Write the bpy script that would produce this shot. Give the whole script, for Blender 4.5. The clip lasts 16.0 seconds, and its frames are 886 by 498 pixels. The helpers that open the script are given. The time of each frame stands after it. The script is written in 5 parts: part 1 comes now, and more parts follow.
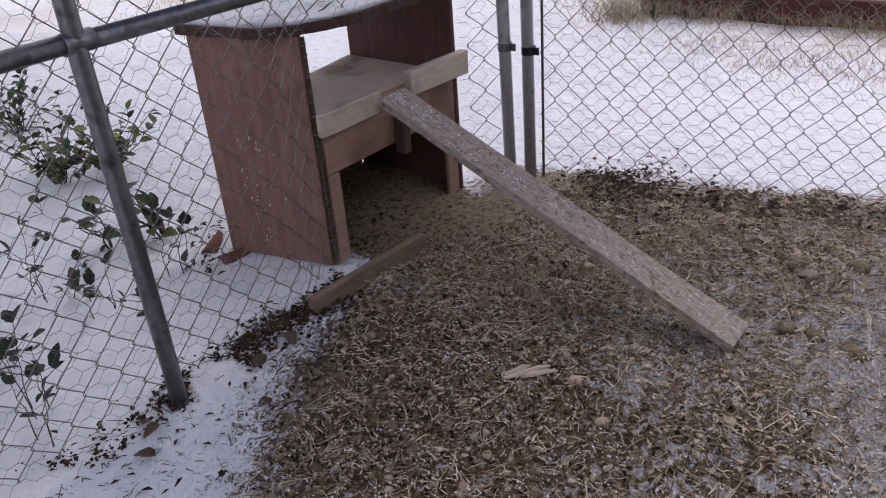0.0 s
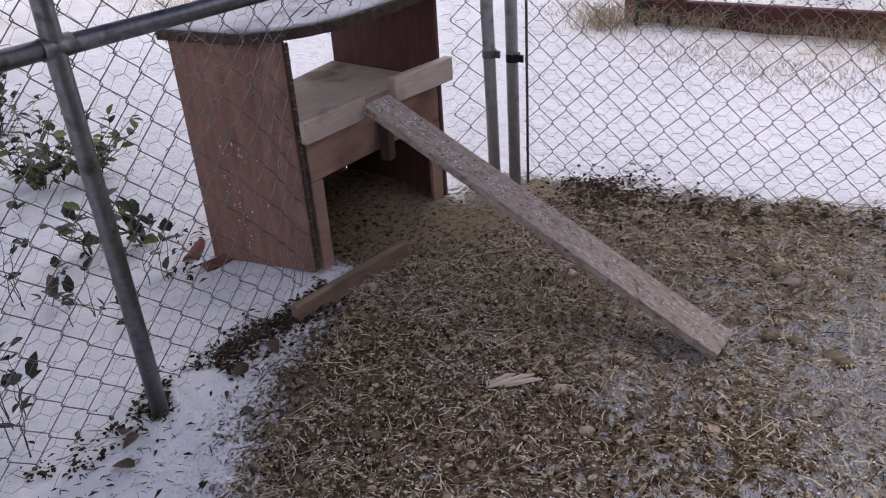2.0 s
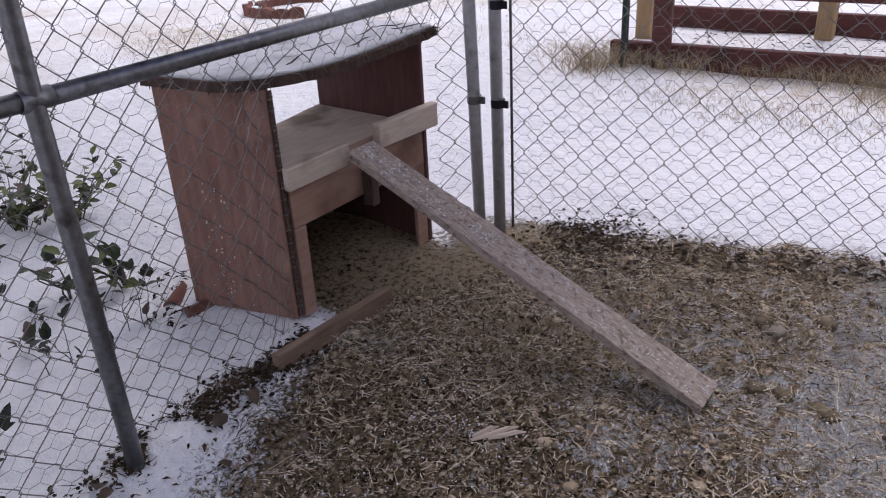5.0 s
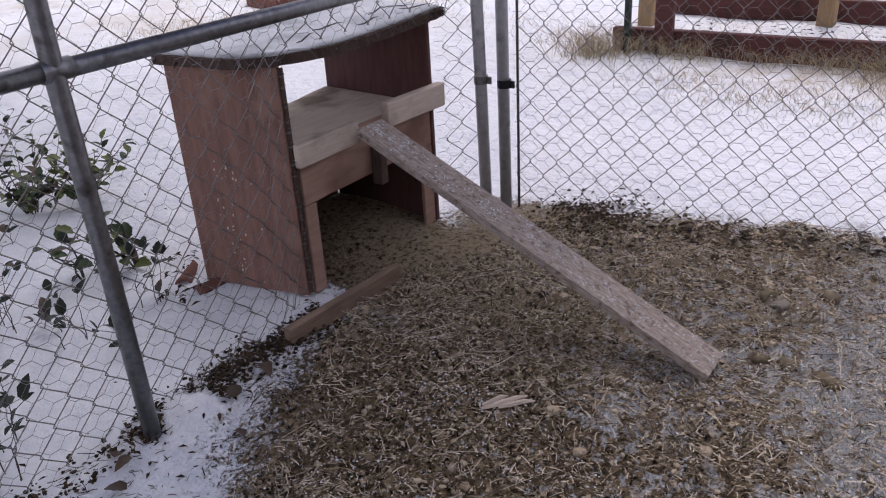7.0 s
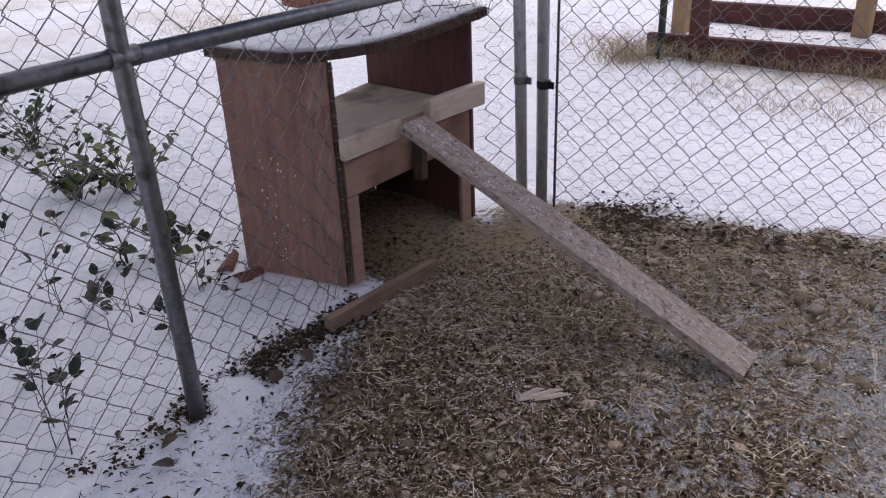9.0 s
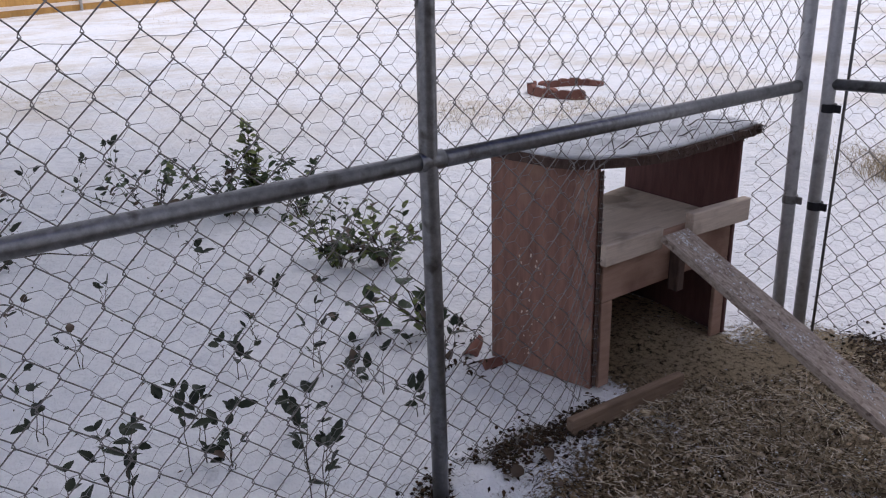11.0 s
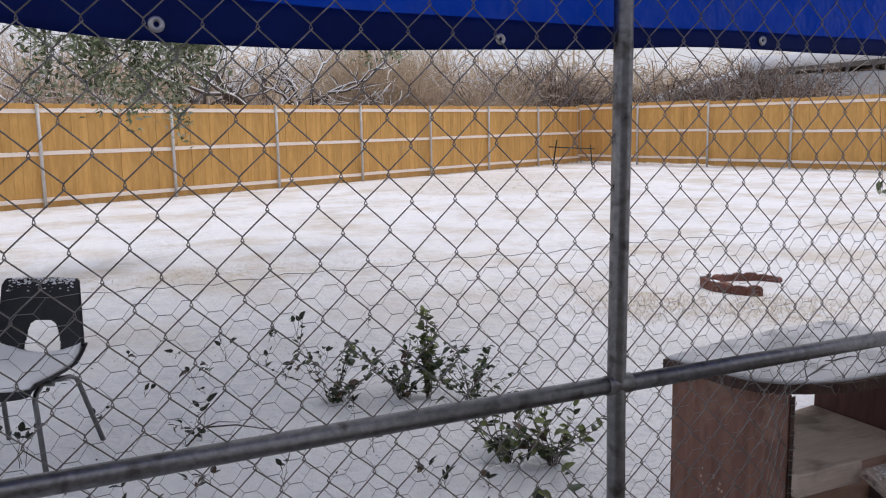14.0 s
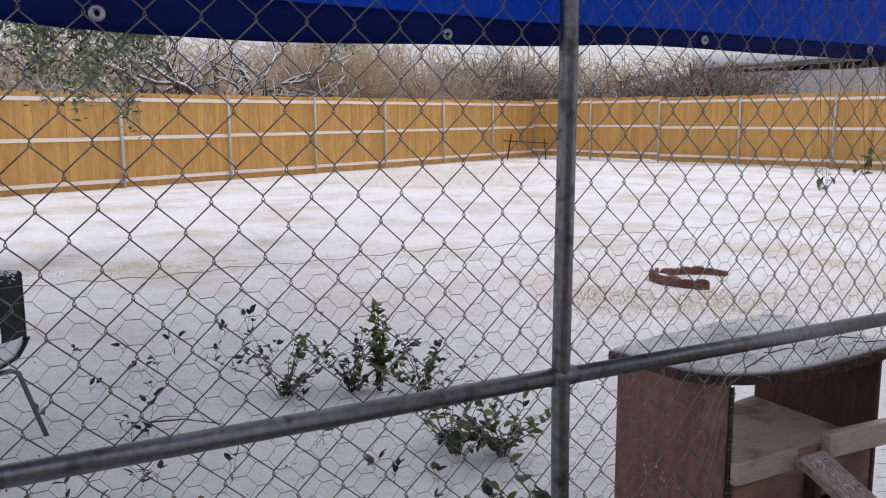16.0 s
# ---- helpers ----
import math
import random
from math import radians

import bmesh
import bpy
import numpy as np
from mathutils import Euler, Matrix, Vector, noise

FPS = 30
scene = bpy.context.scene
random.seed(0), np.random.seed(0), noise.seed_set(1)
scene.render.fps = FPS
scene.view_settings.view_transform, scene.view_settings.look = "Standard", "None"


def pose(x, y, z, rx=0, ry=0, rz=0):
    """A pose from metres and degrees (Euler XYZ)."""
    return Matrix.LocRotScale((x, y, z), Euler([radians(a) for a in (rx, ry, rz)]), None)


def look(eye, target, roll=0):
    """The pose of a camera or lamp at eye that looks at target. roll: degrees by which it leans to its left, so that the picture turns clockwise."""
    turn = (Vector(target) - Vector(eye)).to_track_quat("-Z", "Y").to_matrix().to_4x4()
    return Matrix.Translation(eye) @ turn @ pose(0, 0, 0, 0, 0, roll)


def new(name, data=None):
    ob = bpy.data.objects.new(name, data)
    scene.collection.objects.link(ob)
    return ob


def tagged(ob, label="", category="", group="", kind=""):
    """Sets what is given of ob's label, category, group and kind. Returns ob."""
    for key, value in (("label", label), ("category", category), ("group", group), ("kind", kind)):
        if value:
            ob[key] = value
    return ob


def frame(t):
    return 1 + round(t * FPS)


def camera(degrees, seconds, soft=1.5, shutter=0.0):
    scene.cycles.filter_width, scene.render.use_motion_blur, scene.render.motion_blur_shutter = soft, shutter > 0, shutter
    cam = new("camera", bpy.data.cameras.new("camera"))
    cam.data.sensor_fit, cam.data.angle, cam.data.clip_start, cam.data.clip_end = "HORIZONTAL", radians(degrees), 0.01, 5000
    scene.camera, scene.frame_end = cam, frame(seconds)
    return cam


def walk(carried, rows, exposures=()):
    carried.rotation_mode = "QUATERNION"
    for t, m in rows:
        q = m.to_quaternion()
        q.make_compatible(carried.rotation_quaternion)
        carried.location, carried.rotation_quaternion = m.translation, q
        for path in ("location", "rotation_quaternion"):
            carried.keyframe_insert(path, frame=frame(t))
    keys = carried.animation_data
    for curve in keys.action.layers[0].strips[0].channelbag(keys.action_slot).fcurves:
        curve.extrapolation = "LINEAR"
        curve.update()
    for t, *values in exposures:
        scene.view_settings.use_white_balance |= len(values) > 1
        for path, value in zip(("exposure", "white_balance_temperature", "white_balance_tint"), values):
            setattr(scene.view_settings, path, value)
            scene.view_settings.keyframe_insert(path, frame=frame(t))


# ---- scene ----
cam = camera(56.7, 16.0, soft=1.15)
PATH = [
    (0, (-0.642, -1.249, 1.02), (0.697, -0.122, 0.051), -4.5),
    (0.5, (-0.641, -1.251, 1.025), (0.711, -0.134, 0.064), -4.2),
    (1, (-0.639, -1.245, 1.022), (0.727, -0.145, 0.061), -3.9),
    (1.5, (-0.637, -1.242, 1.021), (0.729, -0.142, 0.061), -3.9),
    (2, (-0.634, -1.242, 1.019), (0.734, -0.143, 0.06), -3.8),
    (2.5, (-0.635, -1.238, 1.023), (0.736, -0.14, 0.066), -3.7),
    (3, (-0.626, -1.238, 1.026), (0.748, -0.14, 0.073), -3.6),
    (3.5, (-0.615, -1.235, 1.034), (0.768, -0.141, 0.09), -3.4),
    (4, (-0.601, -1.234, 1.044), (0.799, -0.136, 0.129), -3.3),
    (4.2, (-0.595, -1.23, 1.054), (0.815, -0.137, 0.149), -3.0),
    (6.5, (-0.642, -1.245, 1.02), (0.777, -0.15, 0.132), -3.2),
    (7, (-0.652, -1.245, 1.019), (0.758, -0.152, 0.115), -3.3),
    (7.5, (-0.661, -1.236, 1.019), (0.748, -0.141, 0.116), -3.0),
    (8, (-0.674, -1.238, 1.016), (0.726, -0.128, 0.117), -2.6),
    (10.3, (-0.783, -1.18, 1.039), (0.505, 0.084, 0.178), -1.7),
    (10.5, (-0.794, -1.147, 1.059), (0.448, 0.182, 0.227), -1.6),
    (11, (-0.807, -1.159, 1.086), (0.282, 0.363, 0.381), -1.6),
    (11.5, (-0.844, -1.157, 1.158), (0.108, 0.531, 0.662), -0.4),
    (12, (-0.854, -1.137, 1.183), (0.018, 0.624, 0.808), 0.3),
    (12.5, (-0.845, -1.132, 1.191), (-0.018, 0.669, 0.921), -0.3),
    (13, (-0.869, -1.155, 1.193), (-0.101, 0.677, 0.965), -1.6),
    (13.5, (-0.885, -1.167, 1.188), (-0.144, 0.676, 0.953), -1.2),
    (14, (-0.874, -1.17, 1.182), (-0.054, 0.631, 0.892), -1.1),
    (14.5, (-0.876, -1.171, 1.18), (-0.032, 0.616, 0.874), -0.9),
    (15, (-0.881, -1.172, 1.181), (-0.032, 0.612, 0.873), -0.5),
    (15.5, (-0.882, -1.172, 1.179), (-0.02, 0.606, 0.872), -0.3),
    (16, (-0.865, -1.183, 1.184), (0.052, 0.567, 0.876), -0.4),
]
walk(cam, [(t, look(eye, target, roll)) for t, eye, target, roll in PATH],
     [(0.0, 0.62, 6300, 21), (8.0, 0.62, 6300, 21), (10.5, 0.46, 6150, 19), (12.0, 0.26, 6450, 14), (16.0, 0.26, 6500, 14)])

# ---- world and light: flat winter overcast ----
world = bpy.data.worlds.new("overcast")
scene.world = world
world.use_nodes = True
wn, wl = world.node_tree.nodes, world.node_tree.links
wn.clear()
sky = wn.new("ShaderNodeTexSky")
sky.sky_type, sky.sun_disc = "NISHITA", False
sky.sun_elevation, sky.sun_rotation, sky.dust_density, sky.air_density = radians(69), radians(77), 6.0, 1.0
haze = wn.new("ShaderNodeMix")
haze.data_type = "RGBA"
haze.inputs[0].default_value = 0.72
haze.inputs[7].default_value = (6.9, 7.1, 7.7, 1)
bg = wn.new("ShaderNodeBackground")
bg.inputs[1].default_value = 0.10
wo = wn.new("ShaderNodeOutputWorld")
wl.new(sky.outputs[0], haze.inputs[6])
wl.new(haze.outputs[2], bg.inputs[0])
wl.new(bg.outputs[0], wo.inputs[0])
sun_data = bpy.data.lights.new("sun", "SUN")
sun_data.energy, sun_data.angle, sun_data.color = 0.9, radians(25), (1.0, 0.97, 0.93)
sun = new("sun", sun_data)
sun.matrix_world = look((4.5, 1.0, 12), (0, 0, 0))


# ---- builders ----
class Geo:
    """Collects vertices and faces of one mesh."""

    def __init__(self):
        self.v, self.f = [], []

    def add(self, verts, faces):
        k = len(self.v)
        self.v += [tuple(p) for p in verts]
        self.f += [tuple(a + k for a in face) for face in faces]

    def box(self, c, size, ch=0.0, m=None):
        """A box with chamfered edges."""
        h = [a / 2 for a in size]
        ch = min(ch, *(0.45 * a for a in size))
        if ch <= 0:
            v = [(x * h[0], y * h[1], z * h[2]) for x in (-1, 1) for y in (-1, 1) for z in (-1, 1)]
            f = [(0, 1, 3, 2), (4, 6, 7, 5), (0, 4, 5, 1), (2, 3, 7, 6), (0, 2, 6, 4), (1, 5, 7, 3)]
        else:
            v, idx = [], {}
            for x in (-1, 1):
                for y in (-1, 1):
                    for z in (-1, 1):
                        for ax in range(3):
                            p = [x * (h[0] - ch), y * (h[1] - ch), z * (h[2] - ch)]
                            p[ax] = (x, y, z)[ax] * h[ax]
                            idx[x, y, z, ax] = len(v)
                            v.append(tuple(p))
            f = []
            for ax in range(3):
                a, b = [q for q in range(3) if q != ax]
                for s in (-1, 1):
                    quad = []
                    for sa, sb in ((-1, -1), (1, -1), (1, 1), (-1, 1)):
                        k = [0, 0, 0]
                        k[ax], k[a], k[b] = s, sa, sb
                        quad.append(idx[k[0], k[1], k[2], ax])
                    f.append(tuple(quad))
                for sa in (-1, 1):
                    for sb in (-1, 1):
                        k0, k1 = [0, 0, 0], [0, 0, 0]
                        k0[ax], k1[ax] = -1, 1
                        k0[a] = k1[a] = sa
                        k0[b] = k1[b] = sb
                        f.append((idx[(*k0, a)], idx[(*k1, a)], idx[(*k1, b)], idx[(*k0, b)]))
            for x in (-1, 1):
                for y in (-1, 1):
                    for z in (-1, 1):
                        f.append((idx[x, y, z, 0], idx[x, y, z, 1], idx[x, y, z, 2]))
        m = Matrix.Translation(c) @ (m or Matrix.Identity(4))
        self.add([m @ Vector(p) for p in v], f)

    def tube(self, pts, r, n=6, cap=True):
        """A tube along points; r is one radius or one for each point."""
        pts = [Vector(p) for p in pts]
        rs = r if isinstance(r, (list, tuple)) else [r] * len(pts)
        k0 = len(self.v)
        side = None
        for i, p in enumerate(pts):
            d = (pts[min(i + 1, len(pts) - 1)] - pts[max(i - 1, 0)])
            d = d.normalized() if d.length > 1e-9 else Vector((0, 0, 1))
            if side is None:
                side = d.orthogonal().normalized()
            side = side - d * side.dot(d)
            side = side.normalized() if side.length > 1e-6 else d.orthogonal().normalized()
            up = d.cross(side)
            for j in range(n):
                a = 2 * math.pi * j / n
                self.v.append(tuple(p + (side * math.cos(a) + up * math.sin(a)) * rs[i]))
        for i in range(len(pts) - 1):
            for j in range(n):
                a, b = k0 + i * n + j, k0 + i * n + (j + 1) % n
                self.f.append((a, b, b + n, a + n))
        if cap:
            self.f.append(tuple(k0 + j for j in reversed(range(n))))
            self.f.append(tuple(k0 + (len(pts) - 1) * n + j for j in range(n)))

    def sheet(self, fn, nu, nv):
        """A grid of points fn(u, v)."""
        k = len(self.v)
        for i in range(nu + 1):
            for j in range(nv + 1):
                self.v.append(tuple(fn(i / nu, j / nv)))
        for i in range(nu):
            for j in range(nv):
                a = k + i * (nv + 1) + j
                self.f.append((a, a + nv + 1, a + nv + 2, a + 1))

    def slab(self, fn, fn_low, nu, nv):
        """A closed slab between two grids."""
        k = len(self.v)
        self.sheet(fn, nu, nv)
        k2 = len(self.v)
        n0 = len(self.f)
        self.sheet(fn_low, nu, nv)
        self.f[n0:] = [tuple(reversed(f)) for f in self.f[n0:]]
        rim = [(i, 0) for i in range(nu)] + [(nu, j) for j in range(nv)] + [(i, nv) for i in range(nu, 0, -1)] + [(0, j) for j in range(nv, 0, -1)]
        for q, (i, j) in enumerate(rim):
            i2, j2 = rim[(q + 1) % len(rim)]
            a, b = i * (nv + 1) + j, i2 * (nv + 1) + j2
            self.f.append((k + b, k + a, k2 + a, k2 + b))

    def mesh(self, name, material=None, smooth=False):
        me = bpy.data.meshes.new(name)
        me.from_pydata(self.v, [], self.f)
        if material:
            me.materials.append(material)
        if smooth:
            me.polygons.foreach_set("use_smooth", [True] * len(me.polygons))
        me.update()
        return me


def part(name, geo, material, parent=None, label="", smooth=False):
    """One mesh object, under a thing or under a part."""
    ob = new(name, geo.mesh(name, material, smooth))
    if parent:
        ob.parent = parent
    if label:
        ob["label"] = label
    return ob


def shared(name, me, parent, m):
    """One more piece on a mesh that alike pieces share."""
    ob = new(name, me)
    ob.parent = parent
    ob.matrix_basis = m
    return ob


def thing(name, at, label, category, group="", kind="", rz=0):
    ob = new(name)
    ob.matrix_basis = pose(*at, 0, 0, rz)
    ob.empty_display_size = 0.1
    return tagged(ob, label, category, group, kind)


rnd = random.Random(7)


def nz(x, y, z=0.0):
    return noise.noise(Vector((x, y, z)))


# ---- materials ----
def material(name, a, b, scale=8.0, rough=0.8, bump=0.2, metal=0.0, stretch=(1, 1, 1), fine=60.0, vary=0.0, c=None, c_amount=0.35, c_scale=2.5, spec=0.2, bump_size=0.004):
    """A surface with grain between the colours a and b, stains of c at a larger scale, and fine relief. vary: how much each object differs."""
    m = bpy.data.materials.new(name)
    m.use_nodes = True
    n, l = m.node_tree.nodes, m.node_tree.links
    p = n["Principled BSDF"]
    tc = n.new("ShaderNodeTexCoord")
    mp = n.new("ShaderNodeMapping")
    mp.inputs["Scale"].default_value = stretch
    l.new(tc.outputs["Object"], mp.inputs[0])
    oi = n.new("ShaderNodeObjectInfo")
    add = n.new("ShaderNodeVectorMath")
    l.new(mp.outputs[0], add.inputs[0])
    mul = n.new("ShaderNodeVectorMath")
    mul.operation = "SCALE"
    mul.inputs[0].default_value = (13.7, 7.1, 3.3)
    l.new(oi.outputs["Random"], mul.inputs["Scale"])
    l.new(mul.outputs[0], add.inputs[1])
    t1 = n.new("ShaderNodeTexNoise")
    t1.inputs["Scale"].default_value, t1.inputs["Detail"].default_value, t1.inputs["Roughness"].default_value = scale, 6, 0.65
    l.new(add.outputs[0], t1.inputs["Vector"])
    r1 = n.new("ShaderNodeMapRange")
    r1.inputs[1].default_value, r1.inputs[2].default_value = 0.3, 0.7
    l.new(t1.outputs[0], r1.inputs[0])
    mx = n.new("ShaderNodeMix")
    mx.data_type = "RGBA"
    mx.inputs[6].default_value, mx.inputs[7].default_value = (*a, 1), (*b, 1)
    l.new(r1.outputs[0], mx.inputs[0])
    out = mx.outputs[2]
    if c:
        t2 = n.new("ShaderNodeTexNoise")
        t2.inputs["Scale"].default_value, t2.inputs["Detail"].default_value = c_scale, 5
        l.new(tc.outputs["Object"], t2.inputs["Vector"])
        r2 = n.new("ShaderNodeMapRange")
        r2.inputs[1].default_value, r2.inputs[2].default_value = 0.62 - 0.3 * c_amount, 0.78 - 0.3 * c_amount
        l.new(t2.outputs[0], r2.inputs[0])
        m2 = n.new("ShaderNodeMix")
        m2.data_type = "RGBA"
        m2.inputs[7].default_value = (*c, 1)
        l.new(r2.outputs[0], m2.inputs[0])
        l.new(out, m2.inputs[6])
        out = m2.outputs[2]
    if vary:
        hs = n.new("ShaderNodeHueSaturation")
        r3 = n.new("ShaderNodeMapRange")
        r3.inputs[3].default_value, r3.inputs[4].default_value = 1 - vary, 1 + vary
        l.new(oi.outputs["Random"], r3.inputs[0])
        l.new(r3.outputs[0], hs.inputs["Value"])
        l.new(out, hs.inputs["Color"])
        out = hs.outputs[0]
    l.new(out, p.inputs["Base Color"])
    p.inputs["Roughness"].default_value, p.inputs["Metallic"].default_value = rough, metal
    p.inputs["Specular IOR Level"].default_value = spec
    if bump:
        t3 = n.new("ShaderNodeTexNoise")
        t3.inputs["Scale"].default_value, t3.inputs["Detail"].default_value = fine, 4
        l.new(add.outputs[0], t3.inputs["Vector"])
        bp = n.new("ShaderNodeBump")
        bp.inputs["Strength"].default_value, bp.inputs["Distance"].default_value = bump, bump_size
        l.new(t3.outputs[0], bp.inputs["Height"])
        l.new(bp.outputs[0], p.inputs["Normal"])
    return m


M_STEEL = material("galvanised_steel", (0.16, 0.163, 0.17), (0.28, 0.283, 0.29), 70, 0.42, 0.12, 0.95, (1, 1, 1), 160, c=(0.10, 0.095, 0.09), c_amount=0.2, c_scale=30, spec=0.4)
# Brighter copy of the same steel: light on the corner posts put into colour.
M_STEEL_LIT = material("galvanised_steel_lit", (0.36, 0.365, 0.38), (0.50, 0.505, 0.52), 60, 0.45, 0.12, 0.45, (1, 1, 1), 160, c=(0.26, 0.26, 0.265), c_amount=0.2, c_scale=30, spec=0.4)
M_WIRE = material("fence_wire", (0.16, 0.151, 0.146), (0.28, 0.264, 0.254), 30, 0.36, 0.0, 0.95)
M_HEX = material("netting_wire", (0.18, 0.175, 0.18), (0.30, 0.295, 0.30), 30, 0.55, 0.0, 0.4)
M_PLY = material("stained_plywood", (0.165, 0.090, 0.070), (0.295, 0.165, 0.128), 9, 0.75, 0.3, 0, (6, 6, 0.9), 60, c=(0.31, 0.19, 0.14), c_amount=0.2, c_scale=9)
# Paler plywood tone for the front panel and strips.
M_PLYPALE = material("paler_plywood_front", (0.29, 0.18, 0.135), (0.41, 0.27, 0.21), 9, 0.75, 0.3, 0, (0.9, 6, 6), 60, c=(0.20, 0.115, 0.085), c_amount=0.25, c_scale=5)
# Darker plywood tone for the right side.
M_PLYRED = material("darker_red_plywood", (0.085, 0.040, 0.038), (0.14, 0.068, 0.062), 9, 0.7, 0.3, 0, (6, 6, 0.9), 60)
M_PLYDARK = material("dark_ply_edge", (0.055, 0.035, 0.03), (0.11, 0.075, 0.062), 14, 0.85, 0.4, 0, (4, 4, 1), 70)
M_BOARD = material("raw_pine_board", (0.50, 0.41, 0.34), (0.66, 0.56, 0.47), 10, 0.8, 0.3, 0, (1.2, 9, 14), 70, c=(0.24, 0.19, 0.15), c_amount=0.3, c_scale=6, vary=0.1)
# Darker brown tone than the pine boards, for the edge board.
M_EDGE = material("brown_edge_board", (0.17, 0.115, 0.08), (0.27, 0.195, 0.145), 10, 0.85, 0.3, 0, (1.2, 9, 14), 70, c=(0.14, 0.10, 0.075), c_amount=0.3, c_scale=6)
M_RAMP = material("weathered_ramp_board", (0.20, 0.155, 0.125), (0.50, 0.43, 0.375), 26, 0.9, 0.7, 0, (6, 1.6, 6), 80, c=(0.14, 0.10, 0.08), c_amount=0.22, c_scale=75)
M_SNOW = material("snow_cap", (0.76, 0.78, 0.82), (0.84, 0.85, 0.88), 12, 0.6, 0.5, 0, (1, 1, 1), 45, spec=0.2, bump_size=0.006)
M_THINSNOW = material("thin_crusted_snow", (0.55, 0.57, 0.59), (0.73, 0.74, 0.76), 10, 0.55, 0.6, 0, (1, 1, 1), 50, c=(0.34, 0.35, 0.36), c_amount=0.3, c_scale=7, spec=0.3, bump_size=0.006)
M_PICKET = material("cedar_picket", (0.50, 0.275, 0.085), (0.65, 0.385, 0.135), 5, 0.8, 0.2, 0, (3, 3, 0.6), 40, vary=0.10, c=(0.45, 0.235, 0.075), c_amount=0.15, c_scale=1.5)
M_RAIL = material("snow_dusted_rail", (0.84, 0.72, 0.62), (0.93, 0.86, 0.79), 8, 0.85, 0.2, 0, (0.5, 4, 4), 40)
M_RED = material("red_brown_paint", (0.080, 0.030, 0.027), (0.125, 0.050, 0.045), 10, 0.7, 0.3, 0, (1, 6, 6), 50, c=(0.06, 0.03, 0.025), c_amount=0.25, c_scale=6)
M_BLACK = material("black_plastic", (0.012, 0.013, 0.016), (0.024, 0.025, 0.03), 20, 0.5, 0.15)
M_CHROME = material("dull_chrome_leg", (0.13, 0.135, 0.14), (0.22, 0.225, 0.23), 20, 0.4, 0.05, 0.8)
M_BRICK = material("red_edging_concrete", (0.15, 0.066, 0.052), (0.22, 0.11, 0.088), 15, 0.9, 0.5, fine=50, vary=0.12)

M_STEM = material("thin_stem", (0.05, 0.042, 0.034), (0.10, 0.085, 0.07), 30, 0.8, 0.0)

# ---- ground: one sheet of snow, with the trodden straw of the pen ----
DX, DY = 1.205, -0.05  # end post of the second fence
BX, BY = 0.272, -0.962  # the way the second fence runs


def ground_z(x, y):
    z = 0.05 * math.exp(-((x - 0.8) ** 2 + (y - 0.32) ** 2) / 0.12)
    z += 0.014 * nz(x * 2.1, y * 2.1) + 0.008 * nz(x * 6, y * 6, 3) + 0.004 * nz(x * 15, y * 15, 8)
    r = math.hypot(x, y)
    z += 0.02 * nz(x * 0.5, y * 0.5, 9) * min(1, r / 4)
    if y < 0.1 and x < 1.6:
        z += (0.018 * nz(x * 11, y * 11, 5) + 0.010 * nz(x * 24, y * 24, 6)) * min(1, (0.1 - y) * 5)
    return z


def axis_points(near0, near1, step, far0, far1, grow=1.22):
    out = list(np.arange(near0, near1 + step / 2, step))
    d = step
    lo, hi = [near0], [near1]
    while lo[-1] > far0:
        d *= grow
        lo.append(lo[-1] - d)
    d = step
    while hi[-1] < far1:
        d *= grow
        hi.append(hi[-1] + d)
    return sorted(set(lo[1:])) + out + hi[1:]


gx = axis_points(-1.6, 2.4, 0.02, -900, 900)
gy = axis_points(-1.7, 3.2, 0.02, -900, 900)
g = Geo()
for x in gx:
    for y in gy:
        g.v.append((x, y, ground_z(x, y)))
for i in range(len(gx) - 1):
    for j in range(len(gy) - 1):
        a = i * len(gy) + j
        g.f.append((a, a + len(gy), a + len(gy) + 1, a + 1))


